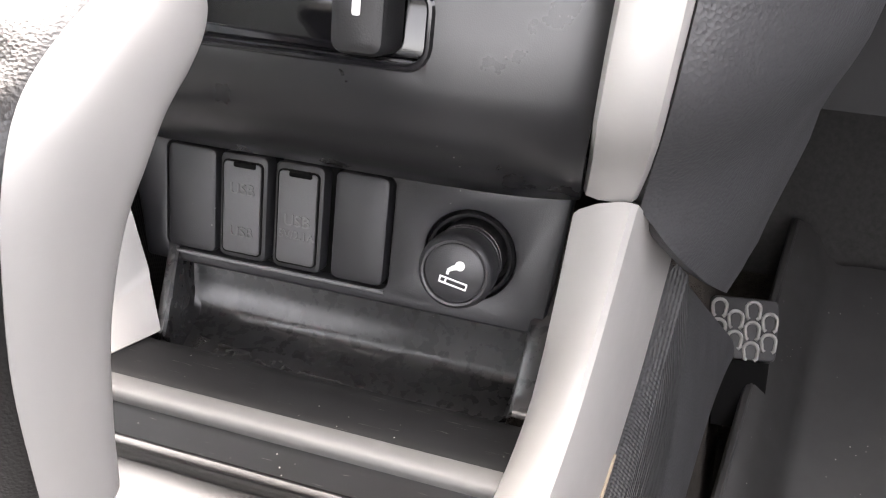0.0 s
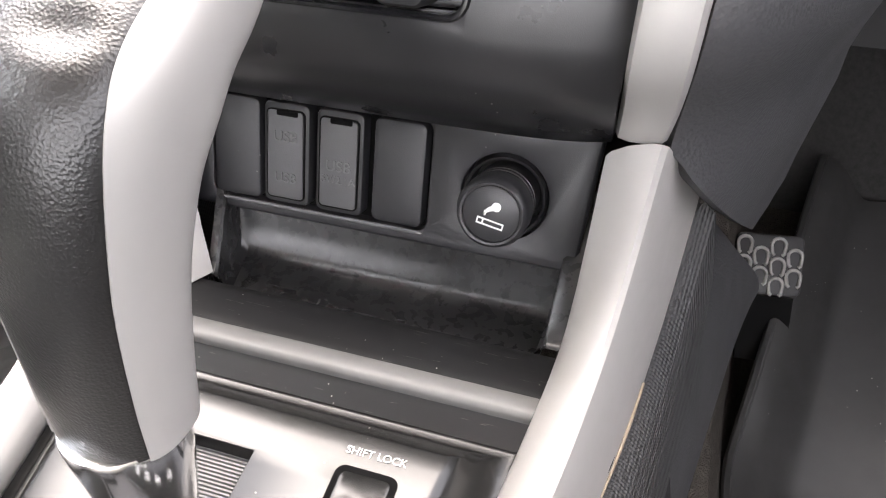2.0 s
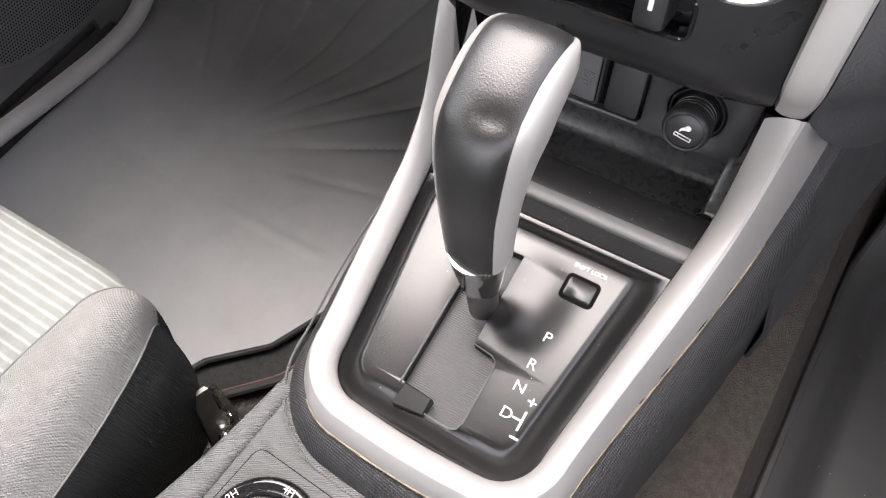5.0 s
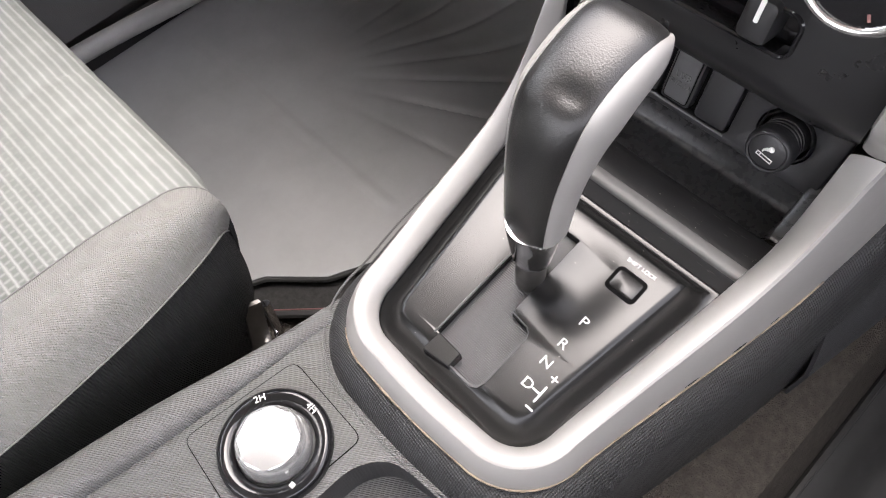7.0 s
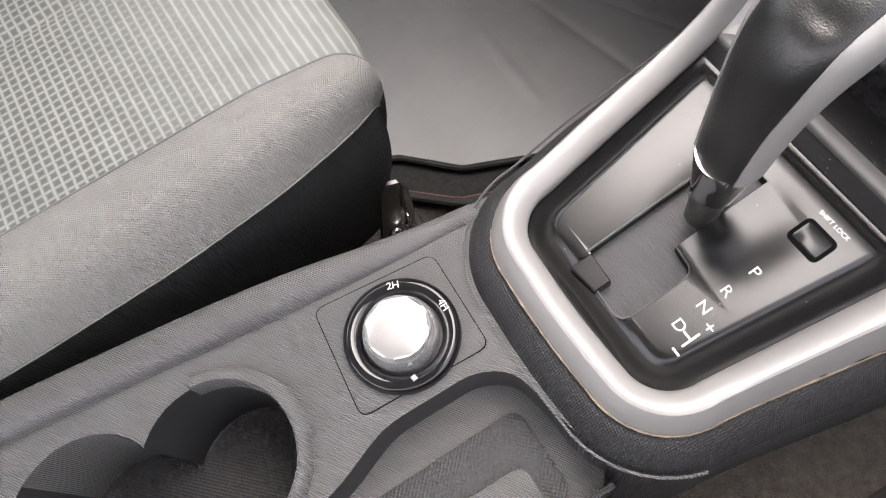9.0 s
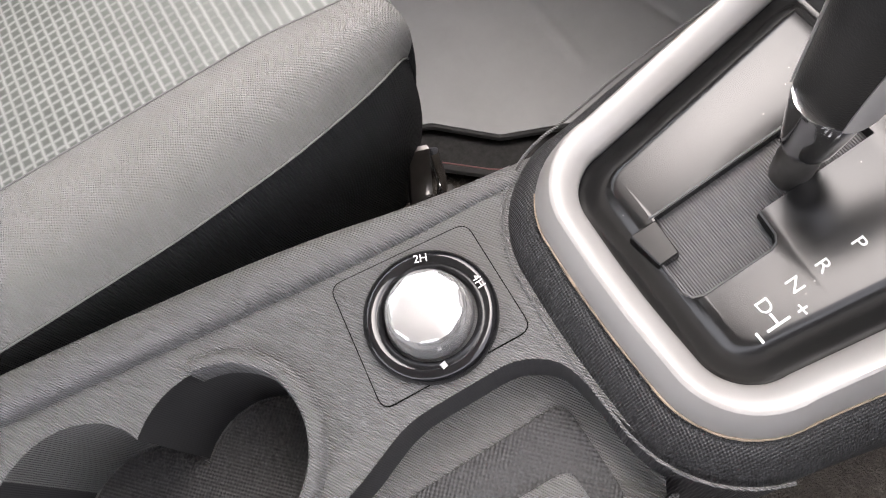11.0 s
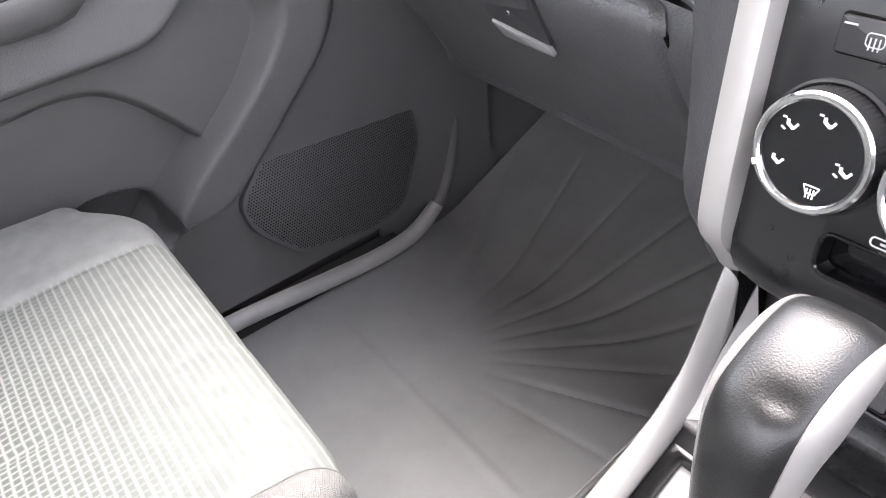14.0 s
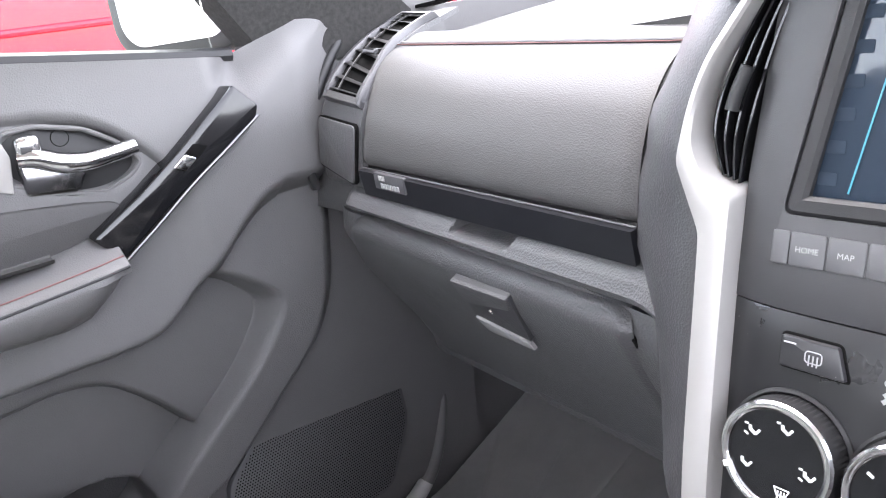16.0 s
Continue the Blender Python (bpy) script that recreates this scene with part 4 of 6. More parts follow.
for k, body in enumerate(("", "HOME", "MAP", "", "", "", "", "", "")):
    w = 0.0088 if k in (0, 8) else 0.0174
    x = -0.0740 + 0.0001 * k if k == 0 else 0.0608 if k == 8 else -0.0607 + 0.018 * (k - 1)
    b = part("button", slab(rrect(w, 0.0165, 0.0012), on_face(x, 0.6088, 0.0006), 0.006, 0.0008), BUTTON, stack)
    if body:
        text("lettering", body, 0.0040, on_face(x, 0.6088, 0.0009), GREYPRINT, b)
# defrost button
dfo = poly(((-0.0161, -0.0078), (0.0160, -0.0078), (0.0112, 0.0078), (-0.0161, 0.0078)), 0.0015)
db = part("button", slab(dfo, on_face(-0.0505, 0.5609, 0.0035), 0.008, 0.0012), PANEL, stack, "rear window heater button")
part("gap", slab(lambda i: dfo(i - 0.0012), on_face(-0.0505, 0.5609, 0.0006), 0.003, 0.0003), VOID, db)
IM = on_face(-0.0500, 0.5609, 0.0037)
part("symbol", join(frame_slab(rrect(0.0085, 0.0062, 0.002), IM, 0.0004, 0.0006, 0.0001), *[bar2(IM, (x, -0.0042), (x, 0.001), 0.0006) for x in (-0.002, 0, 0.002)]), GREYPRINT, db)
part("mark", bar2(on_face(-0.0618, 0.5655, 0.0037), (-0.003, 0), (0.003, 0), 0.0008), GREYPRINT, db)
FMK = on_face(-0.0165, 0.551, 0.0006)
text("lettering", "OFF", 0.0052, on_face(-0.0150, 0.5578, 0.0006), GREYPRINT, stack)
part("symbol", join(*[bar2(FMK @ pose(0, 0, 0, 0, 0, 90 * k + 30), (0.0004, 0), (0.0032, 0.0006), 0.0022) for k in range(4)]), GREYPRINT, stack)


def air_dial(x, turn):
    """Chrome-ringed rotary control with a knurled side."""
    m = on_face(x, 0.5118) @ Matrix.Diagonal((1.06, 1.06, 1.0, 1.0))
    e = part("dial", loft([[m @ Vector((r * math.cos(a), r * math.sin(a), z)) for a in [2 * math.pi * k / 120 + (0 if not w else 0) for k in range(120)] for w in (0,)] for r, z in ((0.0298, -0.001), (0.0298, 0.001), (0.0283, 0.002))], close_v=True), BLACK, stack, "rotary air control")
    rows = []
    for r, z, kn in ((0.0272, 0.0, 1), (0.0268, 0.0125, 1), (0.0262, 0.0138, 0)):
        rows.append([m @ Vector(((r - (0.0005 if kn and k % 2 else 0)) * math.cos(2 * math.pi * k / 144), (r - (0.0005 if kn and k % 2 else 0)) * math.sin(2 * math.pi * k / 144), z)) for k in range(144)])
    part("knurled_side", loft(rows, close_v=True), BLACK, e)
    part("ring", lathe(((0.0264, 0.0125), (0.0266, 0.0142), (0.0255, 0.0155), (0.0238, 0.0156), (0.0226, 0.0148), (0.0222, 0.0135)), m, 64), CHROME, e, "chrome ring")
    part("dial_face", lathe(((0.0225, 0.0138), (0.0125, 0.0136), (0.0118, 0.0132), (0.0005, 0.0134)), m, 48), GLOSS, e, "black face with white symbols")
    a = radians(turn)
    part("pointer", bar2(m @ Matrix.Translation((0, 0, 0.0157)), (0.0225 * math.cos(a), 0.0225 * math.sin(a)), (0.0262 * math.cos(a), 0.0262 * math.sin(a)), 0.003), WHITE, e)
    return e, m


def mode_symbol(e, m, ang, kind):
    a = radians(ang)
    s = m @ Matrix.Translation((0.0155 * math.cos(a), 0.0155 * math.sin(a), 0.0141)) @ Matrix.Diagonal((1.25, 1.25, 1.0, 1.0))
    strokes = [bar2(s, (-0.001, -0.0002), (0.0014, -0.0016), 0.0011), bar2(s, (0.0014, -0.0016), (0.0028, 0.0004), 0.0009), bar2(s, (-0.001, 0.0012), (-0.0008, -0.0006), 0.0011)]
    if kind % 2:
        strokes.append(bar2(s, (-0.0032, 0.0016), (-0.0018, 0.0016), 0.0006))
    if kind in (2, 3):
        strokes.append(bar2(s, (-0.003, -0.0018), (-0.0014, -0.0026), 0.0006))
    if kind == 4:
        for b in strokes:
            b.free()
        strokes = [frame_slab(poly(((-0.0018, -0.0016), (0.0018, -0.0016), (0.0032, 0.0016), (-0.0032, 0.0016)), 0.0006), s, 0.0003, 0.0005, 0.0001), *[bar2(s, (x, -0.003), (x, 0.0004), 0.0005) for x in (-0.0012, 0, 0.0012)]]
    part("symbol", join(*strokes), WHITE, e)


for x, turn in ((-0.0573, 206), (0.002, 90), (0.0613, 60)):
    e, m = air_dial(x, turn)
    if x < -0.05:
        for ang, kind in ((78, 1), (140, 3), (205, 0), (-8, 3), (-72, 4)):
            mode_symbol(e, m, ang, kind)
    elif x > 0.05:
        for k in range(9):
            a = radians(-60 + 30 * k)
            part("tick", bar2(m @ Matrix.Translation((0, 0, 0.0141)), (0.0175 * math.cos(a), 0.0175 * math.sin(a)), (0.0205 * math.cos(a), 0.0205 * math.sin(a)), 0.0012), REDTHREAD if k < 4 else WHITE, e)
    else:
        for k in range(5):
            a = radians(-30 + 60 * k)
            part("tick", bar2(m @ Matrix.Translation((0, 0, 0.0141)), (0.0165 * math.cos(a), 0.0165 * math.sin(a)), (0.0195 * math.cos(a), 0.0195 * math.sin(a)), 0.0012), WHITE, e)
CMK = on_face(-0.0205, 0.4800, 0.0005)
part("symbol", join(frame_slab(rrect(0.0115, 0.0052, 0.0022), CMK, 0.0003, 0.0008, 0.0001), bar2(CMK, (-0.001, 0), (0.003, 0.0), 0.001)), WHITE, stack)

# lower switch panel
pf = slab(poly(((-0.0795, -0.0285), (0.0875, -0.0285), (0.0912, 0.027), (-0.0885, 0.027)), 0.002), on_panel(0, 0.38), 0.012, 0.0012)
BT = ((-0.0565, 0.0232), (-0.0342, 0.0222), (-0.0112, 0.0222), (0.0135, 0.0232))
bay = slab(rrect(0.0965, 0.0445, 0.004), on_panel(-0.0212, 0.3795, 0.01), 0.016, 0.0003)
hole = lathe(((0.0005, -0.03), (0.0172, -0.03), (0.0172, 0.02), (0.0005, 0.02)), on_panel(0.0556, 0.3775), 48)
part("switch_panel", carve(pf, [bay, hole], 0.0008, 2), PANEL, stack, "dark grey switch panel")
part("gap", slab(rrect(0.0985, 0.0465, 0.004), on_panel(-0.0212, 0.3795, -0.0055), 0.004, 0.0003), VOID, stack)
# Lower edge of the bay as a line paler than the panel.
part("bay_lip", tube([on_panel(-0.0212 + x, 0.3572, 0.0004) @ Vector((0, 0, 0)) for x in (-0.046, 0, 0.046)], 0.0008, 8), material("pale_bay_lip", (0.12, 0.12, 0.12), 0.4), stack)
for k, (x, w) in enumerate(BT):
    m = on_panel(x, 0.3797, 0.0012)
    b = part("switch_blank" if k in (0, 3) else "usb_cover", slab(rrect(w - 0.0016, 0.0425, 0.003), m, 0.008, 0.0013), PANEL, stack, "plain switch blank" if k in (0, 3) else "hinged USB socket cover")
    if k in (1, 2):
        part("flap", slab(rrect(w - 0.0062, 0.0365, 0.0018), m @ Matrix.Translation((0, -0.0002, 0.0013)), 0.003, 0.0005), BUTTON, b)
        part("flap_gap", frame_slab(rrect(w - 0.005, 0.0377, 0.0022), m @ Matrix.Translation((0, -0.0002, 0.0009)), 0.002, 0.0006, 0.0001), VOID, b)
        part("finger_notch", slab(rrect(0.0095, 0.0022, 0.0008), m @ Matrix.Translation((0.001, 0.0172, 0.0016)), 0.001, 0.0003), VOID, b)
        for body, dz, s in ((("USB", 0.0075, 0.0062), ("USB", -0.0098, 0.0058)) if k == 1 else (("USB", -0.0012, 0.0064), ("5V/2.1A", -0.0068, 0.0046))):
            text("lettering", body, s, m @ Matrix.Translation((0.0003, dz, 0.0014)), material("moulded_letters", (0.11, 0.11, 0.112), 0.45), b, depth=0.0003)
# upper silver trims beside the stack, each round a vent
for s in (1, -1):
    inner = [(0.0925, 0.4165), (0.0932, 0.43), (0.0938, 0.45), (0.0946, 0.48), (0.0965, 0.53), (0.0978, 0.58), (0.0984, 0.62), (0.0990, 0.6315), (0.1060, 0.6350), (0.1125, 0.6385), (0.1185, 0.6445), (0.1235, 0.6535), (0.1250, 0.662), (0.1228, 0.68), (0.116, 0.697), (0.107, 0.7105), (0.094, 0.730), (0.084, 0.743)]
    outer = [(0.1095, 0.4165), (0.1115, 0.43), (0.1125, 0.45), (0.1138, 0.48), (0.1160, 0.53), (0.1172, 0.57), (0.1183, 0.6), (0.1195, 0.610), (0.124, 0.620), (0.1285, 0.630), (0.1325, 0.6385), (0.1348, 0.6445), (0.1345, 0.652), (0.1305, 0.675), (0.1235, 0.696), (0.114, 0.712), (0.1, 0.733), (0.088, 0.75)]
    rows = []
    for t, h in ((-0.02, -0.012), (0.0, 0.002), (0.08, 0.0062), (0.3, 0.0078), (0.6, 0.0078), (0.88, 0.006), (0.97, 0.003), (1.0, -0.001), (1.0, -0.014)):
        row = []
        for (xa, za), (xb, zb) in zip(inner, outer):
            x, z = xa + (xb - xa) * t, za + (zb - za) * t
            row.append(Vector((s * x, HVY(z) - h + (0.032 * (1 - smooth01(0.408, 0.462, z))), z)))
        rows.append(row)
    part("side_trim", loft([spline(r, 4) for r in rows]), SILVER, stack, "satin silver side trim")
    well = [Vector((s * x, HVY(z) + 0.03, z)) for x, z in ((0.110, 0.635), (0.126, 0.656), (0.121, 0.70), (0.094, 0.745), (0.068, 0.745), (0.084, 0.70), (0.09, 0.66), (0.096, 0.635))]
    part("vent_well", loft([well, [p + Vector((0, 0.004, 0)) for p in well]], close_v=True, cap=True), VOID, stack)
    for k in range(4):
        q = 0.15 + 0.22 * k
        pts = [(0.0995, 0.6345), (0.0965, 0.655), (0.092, 0.68), (0.085, 0.71), (0.075, 0.74)]
        pt2 = [(0.113, 0.640), (0.1225, 0.66), (0.1215, 0.68), (0.112, 0.705), (0.095, 0.735)]
        c = [Vector((s * (a[0] + (b[0] - a[0]) * q), HVY(a[1]) + 0.004, a[1] + (b[1] - a[1]) * q)) for a, b in zip(pts, pt2)]
        c = spline(c, 4)
        part("vent_vane", loft([[p + Vector((s * dx, dy, 0)) for p in c] for dx, dy in ((-0.0006, 0), (0.0006, 0), (0.0006, 0.014), (-0.0006, 0.014))], close_u=True, cap=False), GLOSS, stack)
    part("vent_tab", tube([Vector((s * x, HVY(z) - 0.002, z)) for x, z in ((0.1065, 0.672), (0.1045, 0.681), (0.100, 0.693))], 0.0035, 10), BLACK, stack, "knurled vent slider")

# ---- cigarette lighter ----
lighter = thing("cigarette_lighter", on_panel(0.0556, 0.3775).translation, "black push-in cigarette lighter with a white symbol", "cigarette lighter")
CM = on_panel(0.0556, 0.3775)
part("socket", lathe(((0.0166, -0.012), (0.0166, -0.001), (0.0158, 0.0006), (0.0148, 0.0), (0.0146, -0.012)), CM, 56), BLACK, lighter)
part("knob", lathe(((0.0128, -0.006), (0.0128, 0.004), (0.0122, 0.0042), (0.0128, 0.0052), (0.0128, 0.0072), (0.0122, 0.0076), (0.0128, 0.0084), (0.0128, 0.0102), (0.0121, 0.0107), (0.0125, 0.0112), (0.0135, 0.0122), (0.0136, 0.0185), (0.0128, 0.021), (0.0117, 0.0219), (0.0109, 0.0217), (0.0107, 0.0203)), CM, 56), PANEL, lighter, "ribbed black knob")
part("button_face", lathe(((0.0104, 0.0195), (0.0104, 0.0208), (0.0098, 0.0212), (0.0005, 0.0214)), CM, 48), PANEL, lighter)
SM = CM @ Matrix.Translation((0, 0, 0.0217)) @ pose(0, 0, 0, 0, 0, -10)
part("symbol", join(frame_slab(rrect(0.0102, 0.0026, 0.0002), SM @ Matrix.Translation((0.0005, -0.0035, 0)), 0.0003, 0.0006, 0.0001), bar2(SM, (-0.0022, -0.0046), (-0.0022, -0.0024), 0.0006),
                    lathe(((0.0017, -0.0003), (0.0017, 0.0002), (0.0005, 0.0003)), SM @ Matrix.Translation((0.0012, 0.0032, 0)), 20), tube([SM @ Vector(p) for p in ((-0.0022, -0.001, 0), (-0.0022, 0.0004, 0), (-0.001, 0.0017, 0), (0.0008, 0.0028, 0))], lambda t: 0.0005 + 0.0006 * t, 6)), WHITE, lighter)

# ---- dashboard ----
dash = thing("dashboard", (-0.35, 0.3, 0.33), "grey-black grained dashboard with stitched passenger pad and glove box", "dashboard")
XL, XR = -0.513, -0.188


def tilt(x):
    return 0.594 + (XR - x) * 0.04


PADP = [(p.x, p.y, p.z) for p in spline([(0.0, 0.184, 0.0), (0.12, 0.183, 0.012), (0.35, 0.193, 0.04), (0.6, 0.213, 0.068), (0.8, 0.238, 0.086), (0.93, 0.262, 0.0955), (1.0, 0.278, 0.098)], 8)]
PADY, PADZ = [(p[0], p[1]) for p in PADP], [(p[0], p[2]) for p in PADP]


def pad_left(v):
    return XL - 0.012 * smooth01(0.2, 0.7, v) - 0.04 * smooth01(0.55, 1.05, v)


def pad_point(u, v):
    x0, x1 = pad_left(v), XR - 0.022 * v * v
    x = x0 + (x1 - x0) * u
    e = 0.004 * (1 - smooth01(0, 0.02, u) * smooth01(0, 0.02, 1 - u)) + 0.003 * (1 - smooth01(0, 0.03, v))
    return Vector((x, interp(PADY, v) + e, tilt(x) + interp(PADZ, v)))


part("pad", sheet(pad_point, 60, 40, 0.01), PADSKIN, dash, "stitched soft pad above a gloss strip")
part("piping", tube([pad_point(k / 30, 1.0) + Vector((0, 0.003, 0.002)) for k in range(31)], 0.0022, 8), DOORSKIN, dash)
part("stitching", tube([pad_point(k / 30, 0.985) + Vector((0, -0.0015, 0.0026)) for k in range(31)], 0.0005, 6), REDTHREAD, dash, "red seam thread")
part("welt", sheet(lambda u, v: pad_point(u, 1.0) + Vector((0.0, 0.005 + 0.02 * v, 0.003 + 0.009 * v - 0.003 * v * v)), 30, 4, 0.004), PADSKIN, dash)
part("gloss_strip", sheet(lambda u, v: Vector((XL + (XR - XL) * u, 0.1835 + 0.003 * v, tilt(XL + (XR - XL) * u) - 0.003 - 0.0245 * v)), 30, 5, 0.006), STRIP, dash, "gloss black strip with a small badge")
part("strip_edge", tube([Vector((XL + (XR - XL) * k / 10, 0.1832, tilt(XL + (XR - XL) * k / 10) - 0.0022)) for k in range(11)], 0.0008, 6), DOORSKIN, dash)
BM = plane((-0.461, 0.1764, tilt(-0.461) - 0.0095), (1, 0, -0.04), (0, -1, -0.05))
badge = part("badge", slab(rrect(0.048, 0.0155, 0.001), BM, 0.004, 0.0004), material("badge_grey", (0.09, 0.09, 0.095), 0.3, 0.3), dash, "small silver badge")
for r, row in enumerate(((-0.0165, -0.006), (-0.0145, 0.016))):
    n = 4 if r == 0 else 6
    for k in range(n):
        x = row[0] + (row[1] - row[0]) * (k + 0.5) / n
        part("badge_bar", slab(rrect((row[1] - row[0]) / n * 0.75, 0.0048, 0.0006), BM @ Matrix.Translation((x, 0.0035 - 0.0072 * r, 0.0006)), 0.0008, 0.0002), GREYPRINT, badge)
part("pad_side", sheet(lambda u, v: pad_point(1.0, v) + Vector((-0.004 + 0.05 * u, 0.006 + 0.004 * u, 0.001)), 6, 30, 0.004), PADSKIN, dash, "soft edge of the pad beside the column")
part("strip_end", sheet(lambda u, v: Vector((XR - 0.004 + 0.05 * u, 0.189, tilt(XR) - 0.03 * v)), 4, 4, 0.004), PADSKIN, dash)
# lower lip with a pull-out slot, and the knee area
LIPP = ((0.0, 0.193, -0.0255), (0.12, 0.186, -0.0285), (0.4, 0.176, -0.0385), (0.7, 0.1715, -0.047), (0.9, 0.175, -0.053), (1.0, 0.184, -0.0555))


def lip_point(u, v):
    x = -0.665 + (-0.135 + 0.665) * u
    y = interp([(p[0], p[1]) for p in LIPP], v)
    z = interp([(p[0], p[2]) for p in LIPP], v) + 0.026 * (XR - max(x, -0.53)) * v
    y += 0.09 * smooth01(-0.535, -0.63, x) - 0.02 * smooth01(-0.19, -0.135, x)
    return Vector((x, y, tilt(max(min(x, XR), -0.56)) + z))


def notch(x, v):
    """Share of the drawer pull cut into the lip's top."""
    lo = -0.373 - 0.012 * (v - 0.1)
    return smooth01(lo, lo + 0.003, x) * (1 - smooth01(-0.300 - 0.02 * v, -0.297 - 0.02 * v, x)) * (1 - smooth01(0.46, 0.58, v))


def lip_cut(u, v):
    p = lip_point(u, v)
    d = notch(p.x, v)
    return p + Vector((0, 0.022 * d, 0.002 * d * (1 - v)))


part("lip", sheet(lip_cut, 260, 40, 0.006), DASH, dash, "grained lower lip with a recessed drawer pull")
part("strip_base", sheet(lambda u, v: Vector((-0.66 + 0.52 * u, 0.199 + 0.012 * v, 0.545 + 0.06 * v)), 10, 4, 0.004), DASH, dash)


GLOVEY = [(p.x, p.y) for p in spline([(0.0, 0.178, 0), (0.1, 0.173, 0), (0.2, 0.179, 0), (0.4, 0.2, 0), (0.7, 0.235, 0), (1.0, 0.265, 0)], 6)]


def knee_point(u, v):
    x = -0.68 + (-0.135 + 0.68) * u
    y = interp(GLOVEY, min(1, v * 1.05)) + 0.008 + 0.06 * smooth01(-0.56, -0.68, x)
    return Vector((x, y, tilt(max(x, -0.56)) - 0.056 - 0.20 * v - 0.01 * smooth01(-0.3, -0.14, x)))


part("knee_panel", sheet(knee_point, 40, 20, 0.012), DASH, dash, "dark knee panel round the glove box")


def glove_point(u, v):
    x0, x1 = -0.545 - 0.03 * smooth01(0, 0.4, v) + 0.03 * smooth01(0.4, 1, v), -0.193 - 0.006 * v
    x = x0 + (x1 - x0) * u
    y = interp(GLOVEY, v)
    du, dv = min(u, 1 - u) * (x1 - x0), min(v, 1 - v) * 0.2
    e = 0.006 * (1 - smooth01(0, 0.008, du)) + 0.010 * (1 - smooth01(0, 0.011, dv)) + 0.008 * (1 - smooth01(0, 0.03, v * 0.2)) ** 2
    if v < 0.12:
        k = (0.12 - v) / 0.12
        c = k * k * 0.018
        x = x0 + c + (x1 - x0 - 2 * c) * u
    return Vector((x, y + e, tilt(max(x, -0.56)) + 0.026 * (XR - max(x, -0.53)) * (1 - v) - 0.0560 - 0.19 * v))


glove = part("glove_box_door", sheet(glove_point, 120, 70, 0.012), DASH, dash, "grained glove box door with a recessed handle")
part("gap", tube([glove_point(0.0, 0.5), glove_point(0.0, 0.14), glove_point(0.01, 0.01)] + [glove_point(k / 12, 0.0) for k in range(1, 12)] + [glove_point(0.99, 0.01), glove_point(1.0, 0.14), glove_point(1.0, 0.5), glove_point(1.0, 0.95)], 0.0018, 6), VOID, glove)
GM = plane((-0.38, 0.193, 0.4765), (1, 0, -0.04), (0, -1, -0.5))


def on_glove(pts, h, depth, bevel, r=0.002):
    q = [GM.inverted() @ Vector(p) for p in pts]
    return slab(poly([(p.x, p.y) for p in q], r), GM @ Matrix.Translation((0, 0, h)), depth, bevel)


# Recess drawn as a raised plate, its shade put into a darker colour.
part("handle_well_shade", on_glove(((-0.376, 0.1905, 0.4816), (-0.3138, 0.196, 0.4705), (-0.3068, 0.1706, 0.5213), (-0.3755, 0.1692, 0.5242)), 0.0015, 0.006, 0.0004), BOLSTER, glove)
part("handle", on_glove(((-0.3745, 0.182, 0.499), (-0.3135, 0.1776, 0.5073), (-0.3068, 0.1706, 0.5213), (-0.3755, 0.1692, 0.5242)), 0.0045, 0.004, 0.0016), DASH, glove, "grained pull flap")
part("handle_edge", on_glove(((-0.3682, 0.1978, 0.467), (-0.313, 0.2, 0.462), (-0.3138, 0.196, 0.4705), (-0.376, 0.1905, 0.4816)), 0.004, 0.004, 0.0012), SILLPALE, glove, "pale lower edge of the handle recess")
part("lock_pin", slab(ring(0.0022, 12), GM @ Matrix.Translation((0.038, 0.026, 0.0052)), 0.002, 0.0004), CHROME, glove)
# top of the dashboard
part("dash_top", sheet(lambda u, v: Vector((-0.78 + 1.63 * u, 0.30 + 0.58 * v + 0.05 * (2 * u - 1) ** 2 * (1 - v), 0.703 + 0.035 * math.sin(0.5 * math.pi * v) + 0.022 * math.exp(-((-0.78 + 1.63 * u) / 0.2) ** 2) - 0.02 * (2 * u - 1) ** 4)), 50, 16, 0.01), PADSKIN, dash, "soft dashboard top reaching to the windscreen")
part("pad_cap", sheet(lambda u, v: pad_point(u, 1.0) + Vector((0.0, 0.024 + 0.03 * v, 0.009 + 0.004 * v - 0.008 * v * v)), 20, 4, 0.004), PADSKIN, dash)


